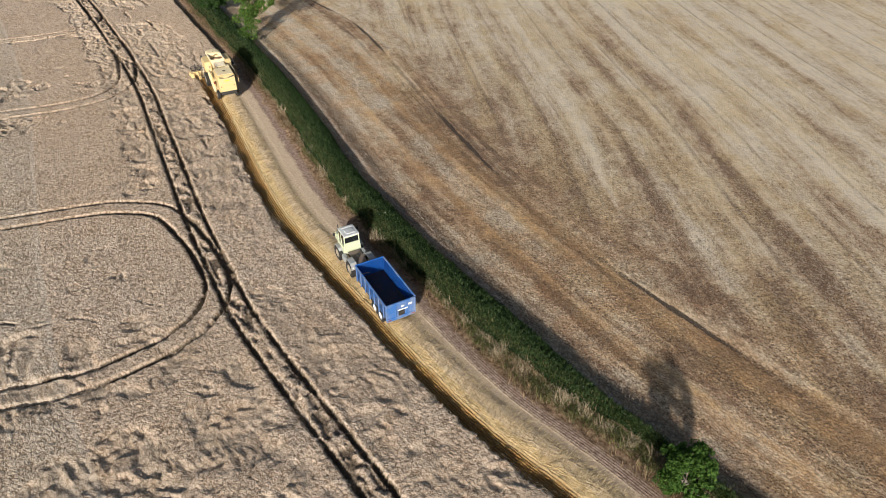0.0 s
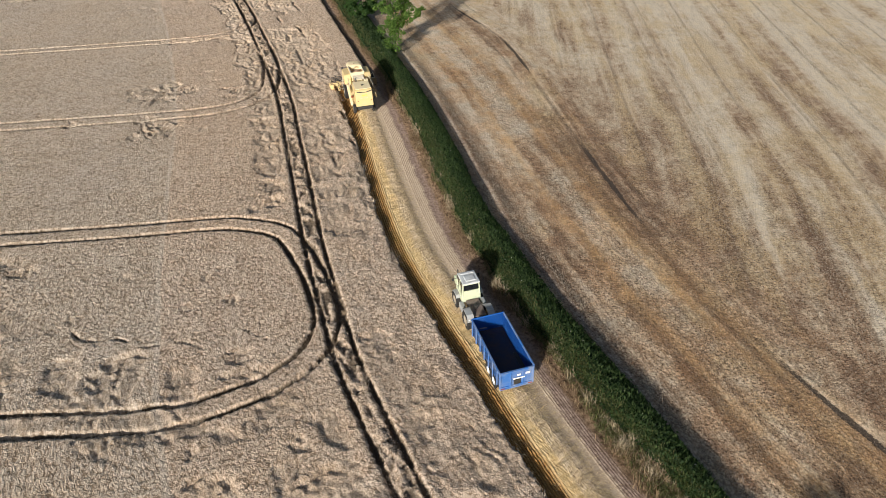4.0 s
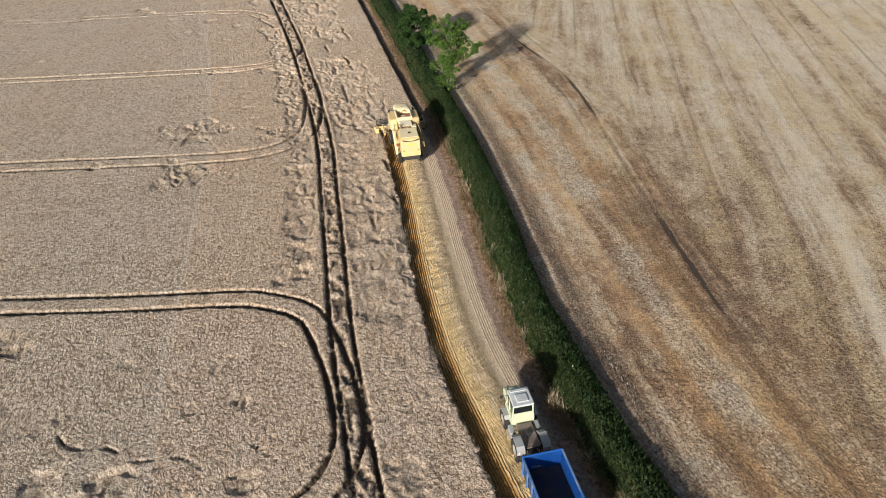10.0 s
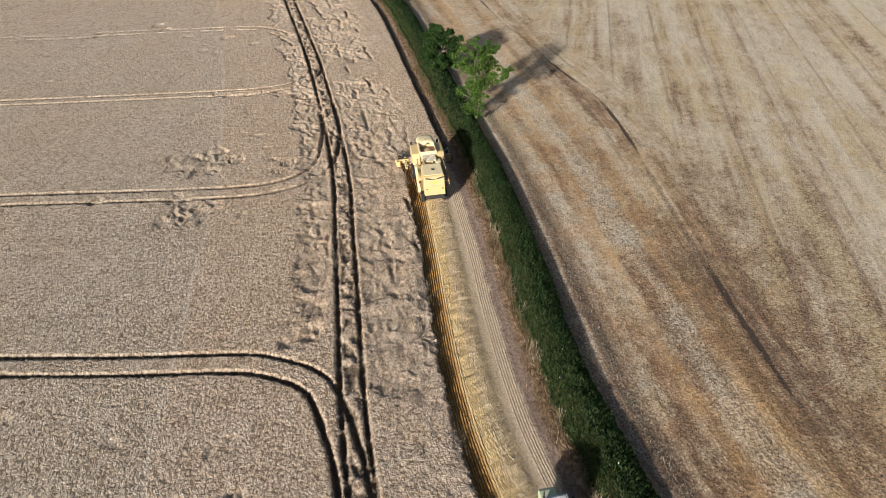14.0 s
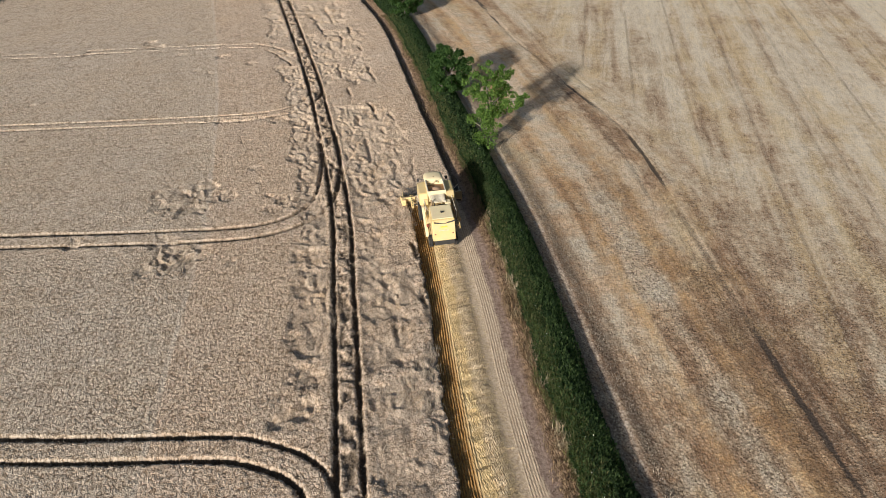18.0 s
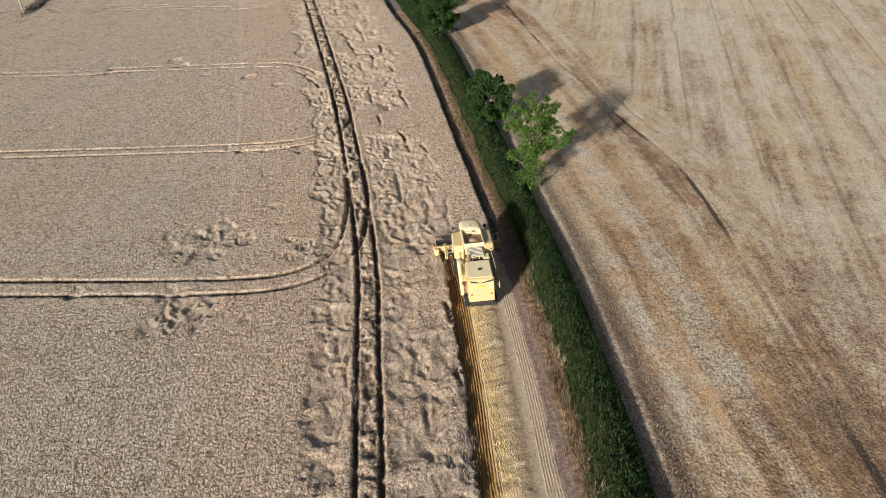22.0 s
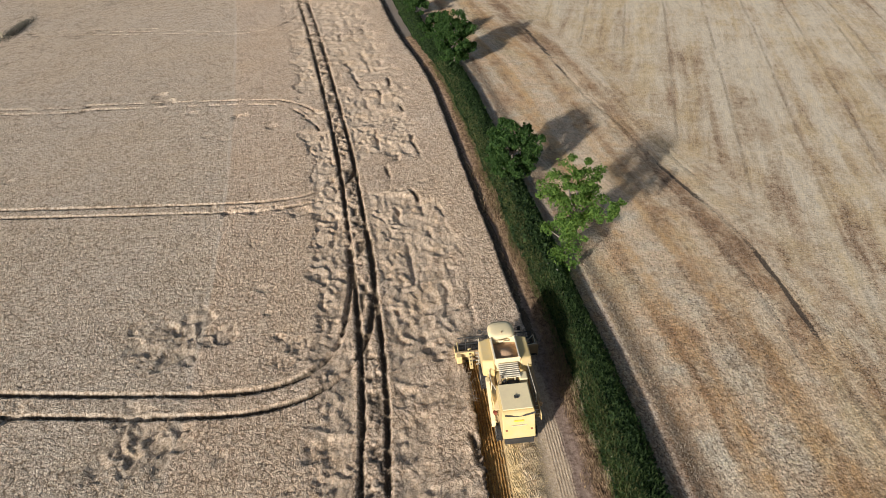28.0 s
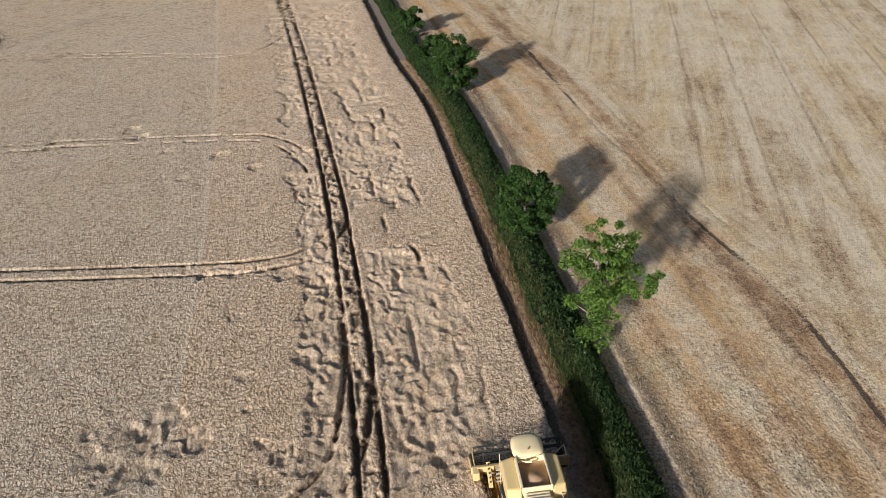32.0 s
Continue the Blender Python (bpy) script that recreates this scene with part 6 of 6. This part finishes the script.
def tractor():
    root = tagged(new("tractor"), "pale green system tractor with a grey roof, pulling the blue trailer", "tractor")
    bm = blank()
    box(bm, (0, 1.4, 0.78), (0.62, 4.4, 0.42), bevel=0.03)
    part("chassis", bm, BLACK, root)
    bm = blank()
    prism(bm, [(1.75, 1.05), (3.25, 1.05), (3.35, 1.75), (3.15, 1.80), (1.75, 1.80)], -0.78, 0.78, 0.04)
    cab = part("cab_base", bm, LIME, root)
    for x in (-0.70, 0.70):
        for y0, y1 in ((1.78, 1.86), (3.20, 3.05), (2.55, 2.55)):
            bm = blank()
            rod(bm, (x, y0, 1.7), (x * 0.93, y1, 2.82), 0.055, seg=8)
            part("cab_pillar", bm, LIME, cab)
    bm = blank()
    box(bm, (0, 1.80, 1.95), (1.44, 0.06, 0.40), (-4, 0, 0), 0.02)
    part("rear_panel", bm, LIME, cab)
    bm = blank()
    box(bm, (0, 1.84, 2.45), (1.24, 0.025, 0.52), (-4, 0, 0), 0.0)
    part("rear_window", bm, GLASS, cab)
    bm = blank()
    box(bm, (0, 1.82, 2.76), (1.40, 0.06, 0.10), (-4, 0, 0), 0.02)
    part("rear_header", bm, LIME, cab)
    bm = blank()
    box(bm, (0, 3.12, 2.30), (1.24, 0.025, 0.95), (8, 0, 0), 0.0)
    part("windscreen", bm, GLASS, cab)
    for sx in (-1, 1):
        for y0 in (2.20, 2.82):
            bm = blank()
            box(bm, (sx * 0.685, y0, 2.30), (0.02, 0.52, 0.92), (0, sx * 3, 0), 0.0)
            part("side_window", bm, GLASS, cab)
        bm = blank()
        box(bm, (sx * 0.725, 2.40, 1.52), (0.05, 1.2, 0.50), bevel=0.02)
        part("door_panel", bm, LIME, cab)
    bm = blank()
    box(bm, (0, 2.46, 2.90), (1.42, 1.56, 0.15), (0, 0, 0), 0.06)
    roof = part("cab_roof", bm, GREYROOF, root, "dusty pale grey roof")
    bm = blank()
    box(bm, (0.02, 2.30, 3.00), (0.78, 0.68, 0.08), bevel=0.03)
    part("roof_hatch", bm, GREYROOF, roof)
    bm = blank()
    box(bm, (0, 3.02, 2.97), (1.15, 0.22, 0.08), bevel=0.03)
    part("roof_visor", bm, GREYROOF, roof)
    bm = blank()
    prism(bm, [(3.30, 0.95), (4.75, 0.95), (4.78, 1.55), (4.55, 1.70), (3.30, 1.82)], -0.50, 0.50, 0.05)
    part("hood", bm, LIME, root)
    bm = blank()
    box(bm, (0, 4.79, 1.25), (0.80, 0.03, 0.50), bevel=0.01)
    part("grille", bm, BLACK, root)
    for sx in (-1, 1):
        bm = blank()
        rod(bm, (sx * 0.34, 4.76, 1.30), (sx * 0.34, 4.82, 1.30), 0.09, seg=14)
        part("headlight", bm, GLASS, root)
    bm = blank()
    rod(bm, (-0.58, 3.42, 1.5), (-0.58, 3.42, 2.75), 0.075, seg=12)
    rod(bm, (-0.58, 3.42, 2.72), (-0.58, 3.42, 3.18), 0.045, seg=10)
    part("exhaust", bm, BLACK, root)
    bm = blank()
    rod(bm, (0.5, 3.3, 2.0), (0.5, 3.3, 2.62), 0.06, seg=12)
    part("air_intake", bm, BLACK, root)
    for sx in (-1, 1):
        bm = blank()
        rod(bm, (sx * 0.70, 3.1, 2.55), (sx * 1.05, 3.2, 2.50), 0.018, seg=6)
        box(bm, (sx * 1.08, 3.2, 2.42), (0.18, 0.05, 0.28), bevel=0.02)
        part("mirror", bm, BLACK, root)
    # rear load deck and square fenders
    bm = blank()
    box(bm, (0, 0.62, 1.30), (1.05, 2.0, 0.10), bevel=0.02)
    deck = part("load_deck", bm, DECK, root, "brown worn load deck")
    bm = blank()
    box(bm, (0.05, 0.75, 1.42), (0.34, 0.34, 0.16), (0, 0, 14), 0.04)
    rod(bm, (-0.12, 0.35, 1.36), (0.2, 0.55, 1.50), 0.04, seg=8)
    part("deck_fitting", bm, BLACK, deck)
    for sx in (-1, 1):
        bm = blank()
        prism(bm, [(-0.62, 1.05), (-0.66, 1.42), (-0.40, 1.66), (0.42, 1.66), (0.78, 1.40), (0.86, 1.0), (0.80, 1.0), (0.72, 1.36), (0.38, 1.60), (-0.36, 1.60), (-0.60, 1.40), (-0.56, 1.05)], sx * 0.58, sx * 1.12, 0.01)
        fen = part("rear_fender", bm, GREYSTEEL, root)
        bm = blank()
        rod(bm, (sx * 0.98, -0.62, 1.34), (sx * 0.98, -0.70, 1.34), 0.055, seg=12)
        part("tail_lamp", bm, RED if sx > 0 else WHITE, fen)
        bm = blank()
        prism(bm, [(2.15, 1.30), (2.35, 1.52), (3.05, 1.52), (3.30, 1.25), (3.25, 1.22), (3.02, 1.46), (2.38, 1.46), (2.20, 1.26)], sx * 0.78, sx * 1.12, 0.01)
        part("front_fender", bm, GREYSTEEL, root)
        bm = blank()
        box(bm, (sx * 0.86, 1.45, 0.95), (0.34, 0.75, 0.55), bevel=0.05)
        part("side_tank", bm, GREYSTEEL, root)
        wheel(root, (sx * 0.90, 0.05, 0.74), 0.76, 0.44, 0.42, RIM, 18)
        wheel(root, (sx * 0.92, 2.78, 0.68), 0.70, 0.40, 0.38, RIM, 18)
    bm = blank()
    rod(bm, (-0.9, 0.05, 0.74), (0.9, 0.05, 0.74), 0.13)
    part("rear_axle", bm, BLACK, root)
    bm = blank()
    rod(bm, (-0.9, 2.78, 0.68), (0.9, 2.78, 0.68), 0.12)
    part("front_axle", bm, BLACK, root)
    bm = blank()
    for sx in (-1, 1):
        rod(bm, (sx * 0.38, -0.35, 0.8), (sx * 0.32, -0.85, 0.62), 0.04, seg=8)
        rod(bm, (sx * 0.38, -0.30, 1.15), (sx * 0.34, -0.80, 0.65), 0.03, seg=8)
    box(bm, (0, -0.62, 0.52), (0.22, 0.42, 0.12), bevel=0.02)
    part("hitch", bm, BLACK, root)
    return root


def grain_trailer():
    root = tagged(new("grain_trailer"), "empty blue steel tipping trailer hitched behind the tractor", "trailer")
    W, L, Z0, Z1, T = 1.16, 5.7, 0.98, 2.38, 0.05

    def wall(name, verts, mat):
        bm = blank()
        vs = [bm.verts.new(v) for v in verts]
        bm.faces.new(vs)
        bmesh.ops.solidify(bm, geom=bm.faces[:], thickness=T)
        return part(name, bm, mat, root)

    bm = blank()
    box(bm, (0, L / 2, Z0), (2 * W - 0.10, L - 0.1, 0.08), bevel=0.01)
    part("tub_floor", bm, NAVY, root, "dark scuffed trailer floor")
    for sx in (-1, 1):
        wall("side_wall", [(sx * (W - 0.06), 0, Z0), (sx * (W - 0.06), L, Z0), (sx * W, L, Z1), (sx * W, 0, Z1)][::sx], BLUEDUST if sx < 0 else BLUE)
        bm = blank()
        box(bm, (sx * W, L / 2, Z1 + 0.03), (0.12, L + 0.08, 0.10), bevel=0.02)
        part("top_rail", bm, BLUEDUST, root)
        for k in range(7):
            bm = blank()
            prism(bm, [(0.25 + 0.86 * k, Z0 + 0.02), (0.37 + 0.86 * k, Z0 + 0.02), (0.37 + 0.86 * k, Z1), (0.25 + 0.86 * k, Z1)], sx * (W + 0.005), sx * (W + 0.075), 0.012)
            part("side_rib", bm, BLUEDUST, root)
    wall("front_wall", [(-W + 0.03, L, Z0), (W - 0.03, L, Z0), (W, L + 0.05, Z1 + 0.04), (-W, L + 0.05, Z1 + 0.04)], BLUE)
    bm = blank()
    box(bm, (0, L + 0.03, Z1 + 0.06), (2 * W, 0.10, 0.08), bevel=0.02)
    part("front_rail", bm, BLUE, root)
    bm = blank()
    box(bm, (-0.35, L - 0.07, Z0 + 0.42), (0.55, 0.02, 0.10), (0, 6, 0), 0.0)
    part("grain_window", bm, GREYSTEEL, root, "pale viewing slot")
    bm = blank()
    box(bm, (0.0, L - 0.30, Z0 + 0.08), (2 * W - 0.3, 0.5, 0.10), (12, 0, 0), 0.03)
    part("floor_wedge", bm, NAVY, root)
    # tailgate
    bm = blank()
    box(bm, (0, -0.04, (Z0 + Z1) / 2 - 0.05), (2 * W + 0.04, 0.07, Z1 - Z0 + 0.16), bevel=0.015)
    gate = part("tailgate", bm, BLUEDUST, root, "dusty blue tailgate")
    for x in (-W + 0.05, W - 0.05, -0.42, 0.42):
        bm = blank()
        box(bm, (x, -0.105, (Z0 + Z1) / 2 - 0.05), (0.09, 0.07, Z1 - Z0 + 0.12), bevel=0.015)
        part("gate_post", bm, BLUEDUST, gate)
    for z in (Z0 + 0.02, Z1 - 0.02):
        bm = blank()
        box(bm, (0, -0.105, z), (2 * W, 0.075, 0.10), bevel=0.015)
        part("gate_rail", bm, BLUEDUST, gate)
    bm = blank()
    box(bm, (0.02, -0.12, Z0 + 0.34), (0.46, 0.09, 0.42), bevel=0.02)
    part("grain_hatch", bm, BLACK, gate, "dark sliding grain hatch")
    for x, z, w, h in ((0.12, 1.97, 0.26, 0.17), (0.72, 1.99, 0.32, 0.19), (0.12, 1.66, 0.80, 0.13)):
        bm = blank()
        box(bm, (x, -0.145, z), (w, 0.012, h), bevel=0.003)
        part("white_plate", bm, WHITE, gate, "plain white plate")
    for sx in (-1, 1):
        bm = blank()
        box(bm, (sx * (W - 0.22), -0.10, 0.88), (0.30, 0.06, 0.12), bevel=0.02)
        part("tail_lamp", bm, RED, root)
    bm = blank()
    box(bm, (0, -0.05, 0.78), (2 * W - 0.1, 0.09, 0.12), bevel=0.02)
    part("bumper_bar", bm, BLUEDUST, root)
    # chassis, axles, drawbar
    for sx in (-1, 1):
        bm = blank()
        box(bm, (sx * 0.45, L / 2, 0.82), (0.12, L, 0.22), bevel=0.02)
        part("chassis_beam", bm, BLACK, root)
        for y in (1.15, 2.25):
            wheel(root, (sx * 0.98, y, 0.52), 0.53, 0.36, 0.30, WHITE, 16)
        bm = blank()
        prism(bm, [(0.5, 0.98), (0.62, 1.08), (2.78, 1.08), (2.9, 0.98)], sx * 0.80, sx * 1.18, 0.01)
        part("mudguard", bm, BLACK, root)
    for y in (1.15, 2.25):
        bm = blank()
        rod(bm, (-0.98, y, 0.52), (0.98, y, 0.52), 0.08)
        part("axle", bm, BLACK, root)
    bm = blank()
    rod(bm, (-0.45, L - 0.1, 0.75), (0, L + 1.0, 0.56), 0.07, seg=8)
    rod(bm, (0.45, L - 0.1, 0.75), (0, L + 1.0, 0.56), 0.07, seg=8)
    rod(bm, (0, L + 0.9, 0.56), (0, L + 1.2, 0.54), 0.06, seg=8)
    part("drawbar", bm, BLACK, root)
    bm = blank()
    rod(bm, (0, L + 0.14, 0.7), (0, L + 0.14, 1.55), 0.09, seg=12)
    part("tipping_ram", bm, BLACK, root)
    return root


combine_harvester()
HITCH = 29.0                                   # heading of tractor and trailer, degrees to the left of +y
fwd = Vector((-math.sin(radians(HITCH)), math.cos(radians(HITCH)), 0))
TRAILER_AT = Vector((-3.3, 40.75, 0.02))       # middle of the tailgate
trailer = grain_trailer()
trailer.matrix_world = pose(*TRAILER_AT, 0, 0, HITCH) @ Matrix.Diagonal((1.09, 1, 1, 1))
trac = tractor()
trac.matrix_world = pose(*(TRAILER_AT + fwd * (5.7 + 1.75) + Vector((-0.10, 0, 0))), 0, 0, HITCH - 0.5)
